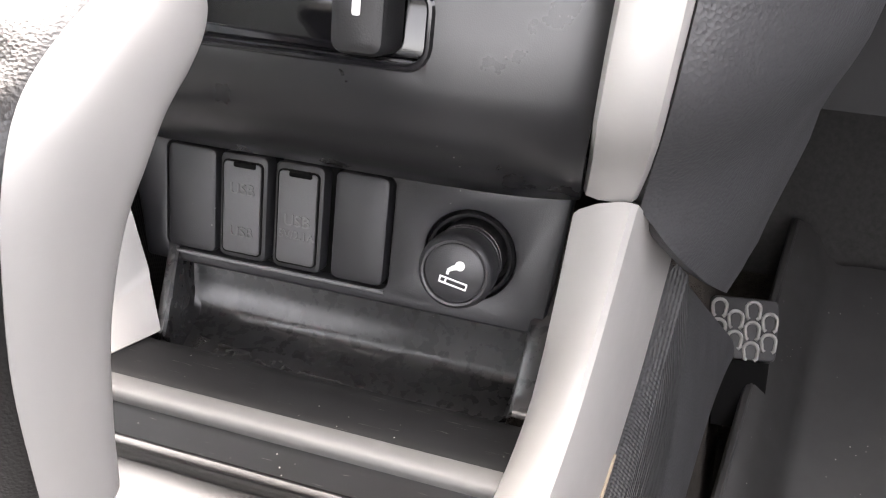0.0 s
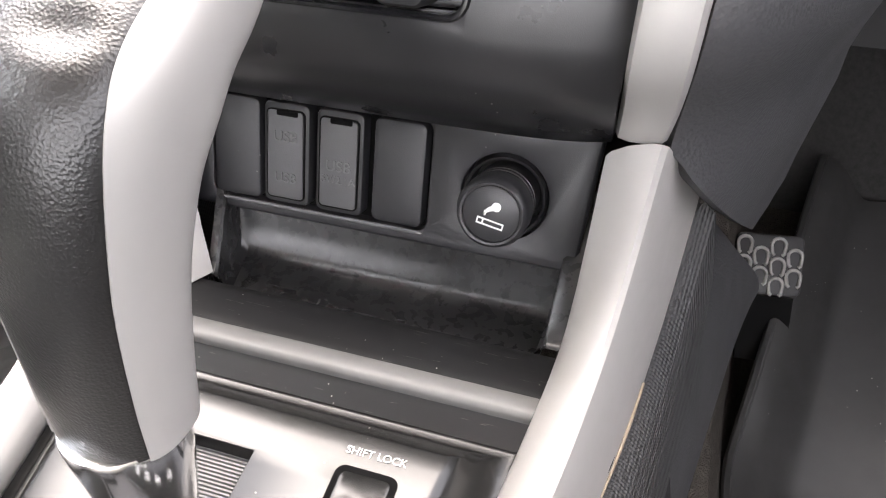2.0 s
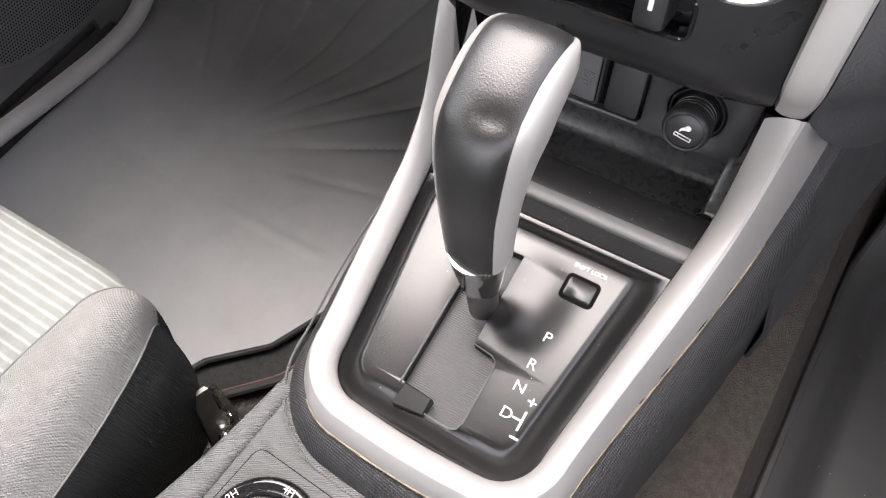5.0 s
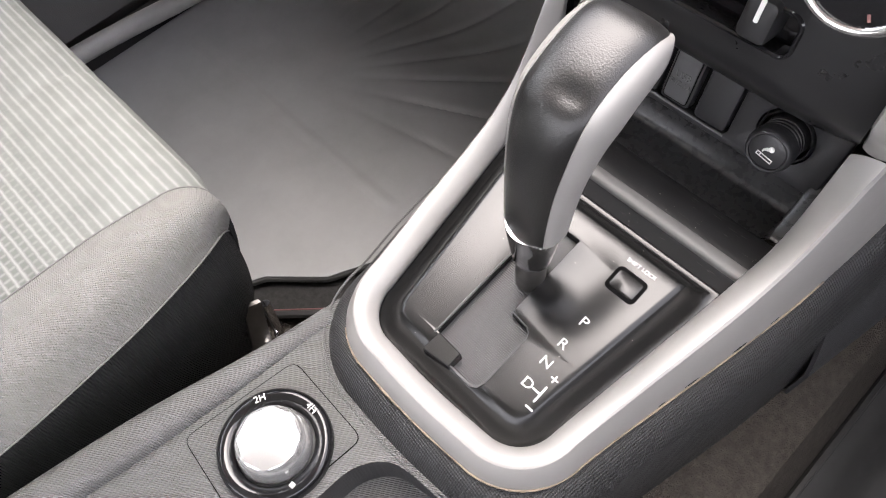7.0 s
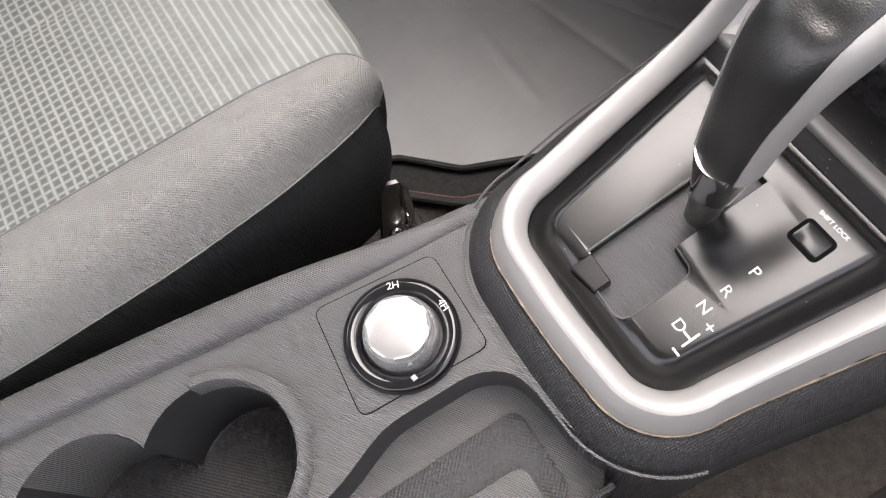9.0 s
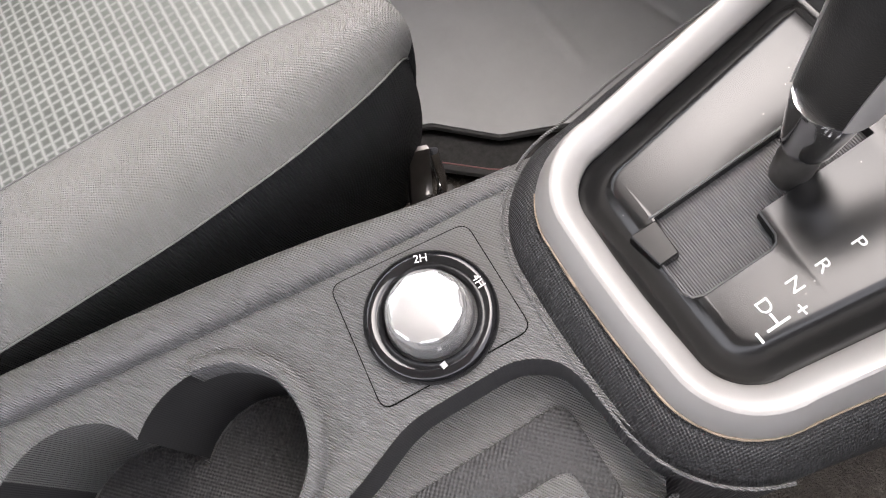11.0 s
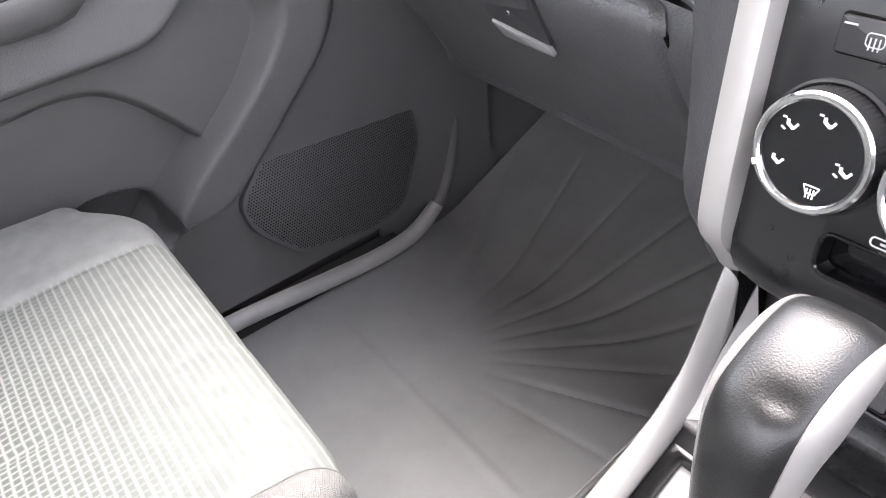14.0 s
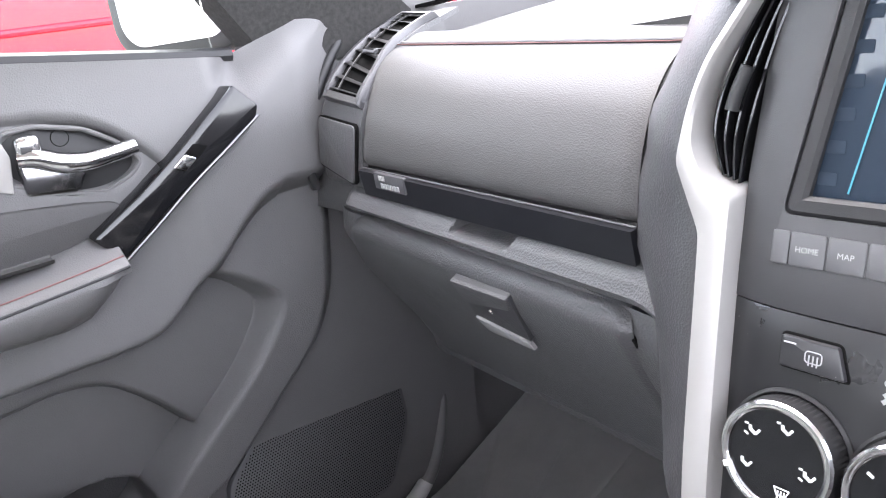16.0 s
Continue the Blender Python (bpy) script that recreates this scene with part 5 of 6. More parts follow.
def bolster_point(s, u, v):
    """Rounded column beside the centre stack; on the driver's side it runs down to the pedals."""
    z = 0.413 + 0.334 * v - (0.032 * u * u * (1 - v) ** 6 if s < 0 else 0.112 * u * (1 - v) ** 3)
    x0 = interp(((0.4, 0.1095), (0.45, 0.1128), (0.5, 0.115), (0.57, 0.1172), (0.60, 0.1183), (0.61, 0.1195), (0.63, 0.1285), (0.645, 0.1348), (0.652, 0.1345), (0.675, 0.1305), (0.70, 0.122), (0.733, 0.1), (0.75, 0.092)), z)
    if s < 0:
        x1 = interp(((0.4, 0.158), (0.47, 0.171), (0.53, 0.180), (0.58, 0.189), (0.64, 0.191), (0.7, 0.208), (0.75, 0.215)), z)
        dy = interp(((0.4, 0.060), (0.47, 0.068), (0.53, 0.058), (0.58, 0.042), (0.62, 0.04), (0.66, 0.054), (0.7, 0.11), (0.75, 0.142)), z)
    else:
        x1 = interp(((0.3, 0.160), (0.34, 0.172), (0.4, 0.178), (0.53, 0.178), (0.58, 0.1865), (0.64, 0.19), (0.7, 0.208), (0.75, 0.215)), z)
        dy = interp(((0.3, 0.142), (0.36, 0.136), (0.413, 0.12), (0.47, 0.09), (0.53, 0.066), (0.58, 0.048), (0.62, 0.04), (0.66, 0.054), (0.7, 0.11), (0.75, 0.142)), z)
    y = HVY(max(z, 0.40)) - 0.002 + 0.030 * (1 - smooth01(0.408, 0.462, z)) + dy * u ** 1.35 + (0.06 * smooth01(0.94, 1, u) if s > 0 else 0)
    x = x0 + (x1 - x0) * u ** 0.85
    return Vector((s * x, y, z))


part("bolster", sheet(lambda u, v: bolster_point(-1, u, v), 20, 40, 0.008), BOLSTER, dash, "grained column beside the centre stack")
part("bolster", sheet(lambda u, v: bolster_point(1, u, v), 20, 40, 0.008), BOLSTER, dash, "grained column beside the centre stack")
# Black instead of the dash skin: the panel's shade is put into its colour.
part("driver_panel", sheet(lambda u, v: Vector((0.158 + 0.55 * u, 0.24 + 0.02 * u + 0.05 * v, 0.74 - 0.34 * v)), 12, 10, 0.01), BLACK, dash, "lower panel on the driver's side, coloured black for its shade")
# Panels run on forwards to stop light crossing between the footwells.
for s in (-1, 1):
    part("tunnel_panel", box((s * 0.109 - 0.004, 0.152, 0.1), (s * 0.109 + 0.004, 0.66, 0.42)), CONSOLE, dash, "dark side panel below the centre stack")
# Added block behind the stack; dark pile stands for the shade there.
part("bulkhead_filler", box((-0.115, 0.36, 0.1), (0.115, 0.66, 0.70)), MATPILE, dash, "added filler block that stops light crossing between the footwells")
part("stack_cap", sheet(lambda u, v: Vector((-0.12 + 0.24 * u, 0.172 + 0.16 * v, 0.755 - 0.02 * (2 * u - 1) ** 2)), 16, 6, 0.01), PADSKIN, dash)

# side vent and blank panel at the dashboard's end
VR = spline([(-0.5174, 0.1971, 0.6575), (-0.520, 0.206, 0.6693), (-0.532, 0.23, 0.684), (-0.552, 0.268, 0.707), (-0.572, 0.315, 0.721), (-0.573, 0.345, 0.7305)], 6)
VL = spline([(-0.606, 0.209, 0.664), (-0.609, 0.22, 0.678), (-0.626, 0.254, 0.698), (-0.645, 0.298, 0.715), (-0.652, 0.335, 0.727), (-0.64, 0.352, 0.735)], 6)


def vent_pt(u, v, h=0.0):
    """Place in the side vent, u from the door inwards and v upwards, h towards the cabin."""
    f = v * 30
    i = min(int(f), 29)
    a, b = VL[i].lerp(VL[i + 1], f - i), VR[i].lerp(VR[i + 1], f - i)
    return a.lerp(b, u) + Vector((0.1, -0.75, 0.65)) * h


END = ((0.578, 0.190), (0.583, 0.186), (0.60, 0.1845), (0.645, 0.1916), (0.6575, 0.197), (0.67, 0.206), (0.685, 0.23), (0.707, 0.268), (0.721, 0.315), (0.735, 0.38))
ENDR = ((0.578, -0.5165), (0.66, -0.5165), (0.685, -0.528), (0.707, -0.552), (0.735, -0.58))
ENDL = ((0.578, -0.628), (0.667, -0.628), (0.70, -0.645), (0.735, -0.672))


def end_pt(u, v):
    z = 0.578 + 0.157 * v
    a, b = interp(ENDR, z), interp(ENDL, z)
    x = a + (b - a) * min(1, u / 0.9)
    return Vector((x, interp(END, z) + 0.10 * max(0, a - x) + 0.012 * smooth01(0.78, 0.92, u) + 0.05 * smooth01(0.88, 1, u), z - 0.004 * smooth01(0.86, 1, u)))


part("end_panel", sheet(end_pt, 40, 50, 0.006), DASH, dash, "grained end of the dashboard")
loop = lambda m, n: [(m + (1 - 2 * m) * k / 12, n) for k in range(12)] + [(1 - m, n + (1 - 2 * n) * k / 24) for k in range(24)] + [(1 - m - (1 - 2 * m) * k / 12, 1 - n) for k in range(12)] + [(m, 1 - n - (1 - 2 * n) * k / 24) for k in range(24)]
part("vent_frame", loft([[vent_pt(u, v, h) for u, v in loop(m, n)] for m, n, h in ((0.0, 0.0, -0.006), (0.0, 0.0, 0.005), (0.02, 0.012, 0.0075), (0.09, 0.035, 0.0075), (0.11, 0.045, 0.005), (0.12, 0.05, -0.002))], close_v=True), BOLSTER, dash, "dark grey vent frame")
part("vent_foot", sheet(lambda u, v: vent_pt(0.04 + 0.92 * u, 0.02 + 0.10 * v, 0.0082 - 0.002 * v), 10, 4, 0.003), PADSKIN, dash)
part("vent_well", sheet(lambda u, v: vent_pt(0.04 + 0.92 * u, 0.04 + 0.92 * v, 0.0005), 6, 24, 0.003), VOID, dash)
for k in range(8):
    v = 0.15 + 0.78 * k / 7
    part("vent_slat", loft([[vent_pt(u, v + dv, h) for u in (0.11, 0.35, 0.65, 0.89)] for dv, h in ((0.0, 0.0058), (0.008, 0.0056), (0.035, 0.001), (0.024, 0.001))], close_u=True), SLAT, dash)
part("vent_stalk", tube([vent_pt(0.33, 0.14 + 0.8 * k / 10, 0.0045) for k in range(11)], 0.0012, 6), BLACK, dash)
part("vent_tab", tube([vent_pt(0.5, 0.50, 0.009), vent_pt(0.66, 0.51, 0.0095), vent_pt(0.82, 0.52, 0.009)], 0.0032, 10), CHROME, dash, "bright vent tab")
EM = plane((-0.566, 0.1905, 0.6205), (1, -0.10, -0.06), (-0.10, -1, 0.14))
part("end_blank", slab(poly(((-0.046, -0.024), (0.037, -0.0325), (0.042, 0.0255), (-0.045, 0.0265)), 0.006), EM @ Matrix.Translation((0, 0, 0.0032)), 0.008, 0.0016), DASH, dash, "blank end panel")
part("end_gap", slab(poly(((-0.0475, -0.0255), (0.0385, -0.034), (0.0435, 0.027), (-0.0465, 0.028)), 0.007), EM @ Matrix.Translation((0, 0, 0.0014)), 0.004, 0.0003), VOID, dash)
part("defroster", sheet(lambda u, v: Vector((-0.69 + 0.10 * u, 0.375 + 0.03 * v + 0.02 * u, 0.742 + 0.006 * u)), 8, 3, 0.004), VOID, dash, "dark demister outlet")

# ---- passenger door ----
door = thing("passenger_door", (-0.70, 0.0, 0.1), "closed front passenger door with grey plastic trim and chrome handle", "door")


def belt(y):
    return 0.7405 - 0.1375 * y if y < 0.137 else 0.7217 + 0.30 * (min(y, 0.262) - 0.137)


CREASE = [(p.x, p.y) for p in spline([(-0.80, 0.475, 0), (-0.30, 0.470, 0), (-0.10, 0.469, 0), (-0.045, 0.469, 0), (-0.007, 0.476, 0), (0.035, 0.508, 0), (0.068, 0.533, 0), (0.102, 0.564, 0), (0.141, 0.586, 0), (0.20, 0.590, 0), (0.6, 0.585, 0)], 6)]
POCKET = [(p.x, p.y) for p in spline([(-0.80, 0.41, 0), (-0.30, 0.425, 0), (-0.165, 0.432, 0), (-0.115, 0.435, 0), (-0.075, 0.428, 0), (-0.045, 0.408, 0), (-0.012, 0.370, 0), (0.025, 0.316, 0), (0.06, 0.25, 0)], 6)]
RIB_IN = [(p.x, p.y) for p in spline([(0.0, -0.20, 0), (0.21, -0.08, 0), (0.25, -0.048, 0), (0.285, -0.015, 0), (0.32, 0.024, 0), (0.375, 0.083, 0), (0.42, 0.118, 0), (0.445, 0.129, 0), (0.465, 0.126, 0), (0.492, 0.099, 0), (0.512, 0.068, 0), (0.54, 0.03, 0), (0.62, -0.05, 0)], 6)]
RIB_OUT = [(p.x, p.y) for p in spline([(0.0, -0.26, 0), (0.217, -0.077, 0), (0.246, 0.003, 0), (0.26, 0.03, 0), (0.334, 0.103, 0), (0.409, 0.169, 0), (0.517, 0.195, 0), (0.60, 0.2, 0)], 6)]
SWOOP = [(p.x, p.y) for p in spline([(-0.80, 0.745, 0), (-0.20, 0.716, 0), (-0.09, 0.706, 0), (-0.06, 0.703, 0), (-0.022, 0.692, 0), (0.008, 0.670, 0), (0.034, 0.640, 0), (0.08, 0.58, 0)], 6)]


def door_x(y, z):
    """The door trim's surface: way across by place along and height."""
    cr = interp(CREASE, y)
    up = smooth01(cr - 0.018, cr + 0.008, z)
    top = -0.626 - 0.012 * smooth01(0.64, 0.74, z) - 0.028 * smooth01(0.185, 0.26, y)
    ridge = 0.675 + 0.61 * (y - 0.131)
    if y > 0.09:
        top -= 0.035 * smooth01(ridge - 0.006, ridge + 0.05, z) * smooth01(0.09, 0.14, y)
    top -= 0.007 * (1 - smooth01(interp(SWOOP, y) - 0.006, interp(SWOOP, y) + 0.004, z)) * (1 - smooth01(0.03, 0.06, y))
    low = -0.655 - 0.05 * smooth01(0.50, 0.12, z)
    d_in, d_out = y - interp(RIB_IN, z), y - interp(RIB_OUT, z)
    low -= 0.034 * (1 - smooth01(-0.024, 0.004, d_in))
    low -= 0.018 * smooth01(-0.003, 0.018, d_out)
    pk = interp(POCKET, y) - z
    low -= 0.030 * smooth01(-0.004, 0.014, pk) * (1 - smooth01(-0.03, -0.006, d_in))
    cup = 1 - smooth01(0.86, 1.08, math.hypot((y + 0.118) / 0.070, (z - 0.250) / 0.045)) if z < 0.32 else 0
    low -= 0.05 * cup
    hole = 1 - smooth01(0.86, 1.0, math.hypot((y + 0.045) / 0.062, (z - 0.661 + 0.16 * (y + 0.045)) / 0.036))
    return low + (top - low) * up - 0.014 * hole * (1 if y > -0.1 else 0)


part("trim_panel", sheet(lambda u, v: (lambda y, z: Vector((door_x(y, z), y, z)))(*(lambda y: (y, 0.085 + v * (belt(y) - 0.085)))(-0.75 + 0.55 * u / 0.12 if u < 0.12 else -0.20 + 0.62 * (u - 0.12) / 0.88)), 380, 320, 0.005), DOORSKIN, door, "grey moulded door trim with map pocket")
part("belt_seal", tube([Vector((-0.666, -0.75 + 0.89 * k / 20, belt(-0.75 + 0.89 * k / 20) + 0.002)) for k in range(21)], 0.008, 8), BLACK, door, "black window seal")


def dplace(y, z, h=0.0):
    return Vector((door_x(y, z) + h, y, z))


DFR = lambda y, z, h=0.0: plane((-0.626 + h, y, z), (0, 1, 0), (1, 0, 0))
# handle recess
hz = 0.668
BEZ = poly([(y, z - hz) for y, z in ((-0.106, 0.650), (-0.089, 0.645), (-0.066, 0.632), (-0.025, 0.622), (0.004, 0.633), (0.018, 0.645), (0.001, 0.668), (-0.026, 0.687), (-0.066, 0.698), (-0.096, 0.696))], 0.008)
part("handle_bezel", frame_slab(BEZ, DFR(0.0, hz, -0.002), 0.014, 0.0045, 0.0015), DOORSKIN, door, "raised rim round the door handle")
part("handle_cup", slab(lambda i: BEZ(i + 0.004), DFR(0.0, hz, -0.0105), 0.004, 0.0006), BLACK, door, "dark recess behind the door handle")
part("bezel_trim", slab(poly([(y, z - hz) for y, z in ((-0.40, 0.66), (-0.108, 0.648), (-0.097, 0.643), (-0.091, 0.674), (-0.096, 0.694), (-0.40, 0.712))], 0.002), DFR(0.0, hz, 0.001), 0.012, 0.0015), SILVER, door, "silver trim piece")
HP = [(-0.086, 0.004), (-0.072, 0.002), (-0.055, -0.006), (-0.035, -0.010), (-0.012, -0.009), (0.010, -0.007)]
handle = part("door_handle", tube(spline([DFR(0, hz, 0.004) @ Vector((a, b, 0.006 * math.sin(math.pi * k / 5))) for k, (a, b) in enumerate(HP)], 6), lambda t: 0.009 - 0.003 * abs(t - 0.45), 12), CHROME, door, "chrome pull handle")
part("handle_base", slab(poly(((-0.088, -0.030), (-0.045, -0.036), (-0.035, -0.020), (-0.045, -0.006), (-0.088, 0.0)), 0.004), DFR(0, hz, 0.001), 0.01, 0.003), material("smoked_chrome", (0.25, 0.25, 0.26), 0.15, 1.0), door)
part("lock_knob", box((-0.632, -0.086, 0.669), (-0.614, -0.066, 0.690), 0.005, 3), CHROME, door, "chrome lock lever")
part("round_plug", frame_slab(ring(0.0078, 28), DFR(-0.047, 0.681, -0.0099), 0.002, 0.0006, 0.0002), VOID, door)
# slanted switch strip
strip = part("switch_strip", slab(poly(((-0.052, -0.045), (-0.031, -0.072), (0.049, -0.018), (0.127, 0.028), (0.132, 0.040), (0.110, 0.064), (0.032, 0.008), (0.0, -0.014)), 0.004), DFR(0.0, 0.635, 0.022), 0.03, 0.004, 0.001), GLOSS, door, "gloss black slanted grab strip with window switch")
part("strip_edge", tube(spline([DFR(0.0, 0.635, 0.019) @ Vector((a, b, 0)) for a, b in ((-0.031, -0.074), (0.01, -0.047), (0.049, -0.020), (0.09, 0.005), (0.129, 0.030))], 6), 0.0022, 8), material("dark_chrome", (0.16, 0.16, 0.165), 0.28, 1.0), strip, "bright edge")
part("window_switch", slab(poly(((0.033, 0.0), (0.045, -0.006), (0.058, 0.004), (0.047, 0.010)), 0.002), DFR(0.0, 0.635, 0.0245), 0.006, 0.001), CHROME, strip, "silver window switch")
part("switch_well", slab(poly(((0.046, 0.009), (0.059, 0.003), (0.071, 0.013), (0.058, 0.018)), 0.002), DFR(0.0, 0.635, 0.0235), 0.004, 0.0004), VOID, strip)
# armrest and its pad
ARM_Y = (-0.75, -0.5, -0.30, -0.20, -0.149, -0.12, -0.095, -0.072, -0.058, -0.048, -0.040, -0.033)
ARM_B = ((-0.75, 0.53), (-0.149, 0.519), (-0.095, 0.517), (-0.072, 0.522), (-0.05, 0.538), (-0.033, 0.552))


def arm_row(y):
    f = smooth01(-0.058, -0.033, y)
    zt, zb = 0.5665 - 0.075 * (-0.033 - y if y > -0.15 else 0.117), interp(ARM_B, y)
    xo = -0.577 - 0.004 * f
    inner = 0.024 - 0.004 * smooth01(-0.05, -0.12, y)
    prof = [(-0.636, zt + inner - 0.002), (-0.630, zt + inner), (-0.610, zt + inner * 0.68), (xo - 0.012, zt + inner * 0.18), (xo - 0.004, zt + 0.001), (xo, zt - 0.003), (xo + 0.002, zt - 0.010), (xo - 0.002, zb + (zt - zb) * 0.5), (xo - 0.014, zb + (zt - zb) * 0.18), (xo - 0.028, zb), (-0.636, zb - 0.002)]
    return [Vector((x - (0.006 * f if k > 5 else 0), y, z)) for k, (x, z) in enumerate(prof)]


part("armrest", loft([arm_row(y) for y in ARM_Y] + [[Vector((p.x - 0.002, -0.0315, p.z * 0.9 + 0.056)) for p in arm_row(-0.033)]], cap=True), DOORSKIN, door, "padded grey armrest")
part("armrest_seam", tube([arm_row(y)[3] + Vector((0, 0, 0.0006)) for y in ARM_Y], 0.0007, 6), REDTHREAD, door, "red seam thread")
part("armrest_piping", tube([arm_row(y)[5] + Vector((0.0005, 0, 0.0)) for y in ARM_Y], 0.0013, 6), BLACK, door)
part("pull_cup", loft([[Vector((x, y, z)) for x, z in ((-0.628, 0.594), (-0.622, 0.5825), (-0.609, 0.5795), (-0.604, 0.5835))] for y in (-0.4, -0.2, -0.13, -0.095, -0.086)]), PADSKIN, door)
part("arm_pad", slab(poly(((-0.60, -0.035), (-0.12, -0.033), (-0.075, -0.026), (-0.045, -0.018), (-0.010, -0.001), (-0.02, 0.009), (-0.046, 0.015), (-0.11, 0.024), (-0.60, 0.05)), 0.010), DFR(0.0, 0.607, 0.003), 0.014, 0.006, 0.002), PADSKIN, door, "soft pad above the armrest")
# speaker grille
SPK = poly([(y - 0.13, z - 0.215) for y, z in ((0.028, 0.188), (0.077, 0.130), (0.18, 0.108), (0.241, 0.119), (0.290, 0.20), (0.290, 0.283), (0.229, 0.312), (0.152, 0.329), (0.113, 0.318), (0.021, 0.231))], 0.02)
gm = plane((-0.697, 0.13, 0.215), (0, 1, 0), (1, 0.03, 0.10))
spk = part("speaker_grille", slab(SPK, gm, 0.012, 0.003), BUTTON, door, "dark perforated speaker grille")
dots = bmesh.new()
edge = SPK(0.006)


def inside(p, o):
    return all((o[(k + 1) % len(o)][0] - o[k][0]) * (p[1] - o[k][1]) - (o[(k + 1) % len(o)][1] - o[k][1]) * (p[0] - o[k][0]) >= -1e-9 for k in range(len(o)))


for r in range(68):
    for c in range(76):
        p = (-0.115 + 0.0037 * (c + 0.5 * (r % 2)), -0.14 + 0.0035 * r)
        if inside(p, edge):
            vs = [dots.verts.new(gm @ Vector((p[0] + 0.0011 * math.cos(k * math.pi / 3), p[1] + 0.0011 * math.sin(k * math.pi / 3), 0.00015))) for k in range(6)]
            dots.faces.new(vs)
tagged(part("holes", dots, VOID, spk), kind="stuff")
part("trim_seam", tube([Vector((door_x(y, z) + 0.0008, y, z)) for y, z in ((-0.068, 0.514), (-0.03, 0.516), (0.0, 0.518), (0.029, 0.5195))], 0.0009, 6), material("seam_light", (0.3, 0.3, 0.31), 0.5), door)
solo("window_1", box((-0.690, -0.75, 0.70), (-0.686, 0.13, 1.18)), GLASS, "clear front side window", "window", kind="structure").visible_shadow = False
# mirror corner, pillar and roof edge
pil = solo("pillar_front", loft([[Vector((x, y, z)) for x, y, z in (r)] for r in (
    ((-0.72, 0.15, 0.70), (-0.655, 0.15, 0.70), (-0.655, 0.35, 0.70), (-0.72, 0.35, 0.70)),
    ((-0.72, 0.17, 0.73), (-0.665, 0.17, 0.73), (-0.655, 0.37, 0.74), (-0.72, 0.39, 0.74)),
    ((-0.69, 0.0, 0.98), (-0.64, 0.0, 0.98), (-0.62, 0.10, 0.98), (-0.68, 0.12, 0.98)),
    ((-0.66, -0.16, 1.21), (-0.6, -0.16, 1.21), (-0.58, -0.03, 1.21), (-0.64, -0.01, 1.21)))], close_v=True, cap=True), MATPILE, "dark windscreen pillar trim with mirror corner", "pillar", kind="structure")
SILLMAT = vary(material("sill_plastic", (0.36, 0.352, 0.345), 0.4), (0.36, 0.352, 0.345), 20, 0.2, 0.4, 0.08)
SILLWAY = spline([(-0.722, -0.70, 0.062), (-0.722, -0.30, 0.062), (-0.722, -0.043, 0.058), (-0.721, 0.10, 0.045), (-0.72, 0.195, 0.038), (-0.72, 0.255, 0.043), (-0.72, 0.300, 0.066), (-0.72, 0.333, 0.105), (-0.72, 0.357, 0.172), (-0.72, 0.366, 0.25), (-0.72, 0.370, 0.36), (-0.72, 0.372, 0.47)], 8)
sill_width = lambda t: 0.0125 - 0.0065 * smooth01(0.45, 0.95, t)
solo("door_sill", tube(SILLWAY[:51], lambda t: sill_width(0.57 * t), 14), SILLMAT, "grey plastic sill strip beside the footwell", "sill trim", kind="structure")
# Same strip carried on in a darker colour, where the light on it ends.
solo("sill_strip_end", tube(SILLWAY[50:], lambda t: sill_width(0.57 + 0.43 * t), 14), DOORSKIN, "rounded end of the sill strip beside the footwell, coloured darker past its lit part", "trim", kind="structure")
solo("sill_base", box((-0.755, -0.70, 0.0), (-0.722, 0.24, 0.046), 0.004), BLACK, "dark base under the sill strip", "sill trim", kind="structure")
gasket = solo("door_gasket", tube(spline([(-0.69, 0.33, 0.757), (-0.660, 0.266, 0.718), (-0.637, 0.2147, 0.669), (-0.632, 0.197, 0.637), (-0.631, 0.186, 0.593), (-0.634, 0.190, 0.57)], 8), 0.0055, 10), BLACK, "black rubber gasket between door and dashboard", "door seal", kind="structure")
kick = solo("kick_panel", sheet(lambda u, v: Vector((-0.755 + 0.012 * v, 0.22 + 0.65 * u, 0.02 + 0.72 * v)), 8, 8, 0.01), DOORSKIN, "dark kick panel beside the footwell", "wall", kind="structure")

# ---- passenger seat ----
seat = thing("passenger_seat", (-0.45, -0.4, 0.02), "front passenger seat in ribbed grey cloth with black sides", "car seat")
SX0, SX1 = -0.690, -0.235
ROLL = 0.18


def seat_top(u, v):
    """Cushion: u across from the door to the console, v from under the rounded front edge up and back."""
    x = SX0 + (SX1 - SX0) * u
    corner = 0.048 * (1 - smooth01(0, 0.22, u)) ** 2 + 0.004 * (1 - smooth01(0, 0.05, 1 - u))
    yf, r = -0.0865 - corner, 0.027
    z = 0.321 + 0.010 * math.exp(-(u / 0.14) ** 2) - 0.008 * math.sin(math.pi * u) * smooth01(0.2, 0.6, v)
    if v < ROLL:
        a = (1 - v / ROLL) * radians(104)
        y = yf - r + r * math.sin(a)
        z -= 0.003 + r * (1 - math.cos(a))
    else:
        t = (v - ROLL) / (1 - ROLL)
        y = yf - r - 0.46 * t
        z -= 0.003 * (1 - smooth01(0, 0.12, t))
    x += 0.011 * (1 - smooth01(0, 0.30, v)) * smooth01(0.75, 1.0, u)
    for sx, w, d in ((-0.388, 0.006, 0.0035), (-0.573, 0.006, 0.004)):
        z -= d * math.exp(-((x - sx) / w) ** 2) + 0.3 * d * math.exp(-((x - sx) / (3.5 * w)) ** 2)
    return Vector((x, y, z))


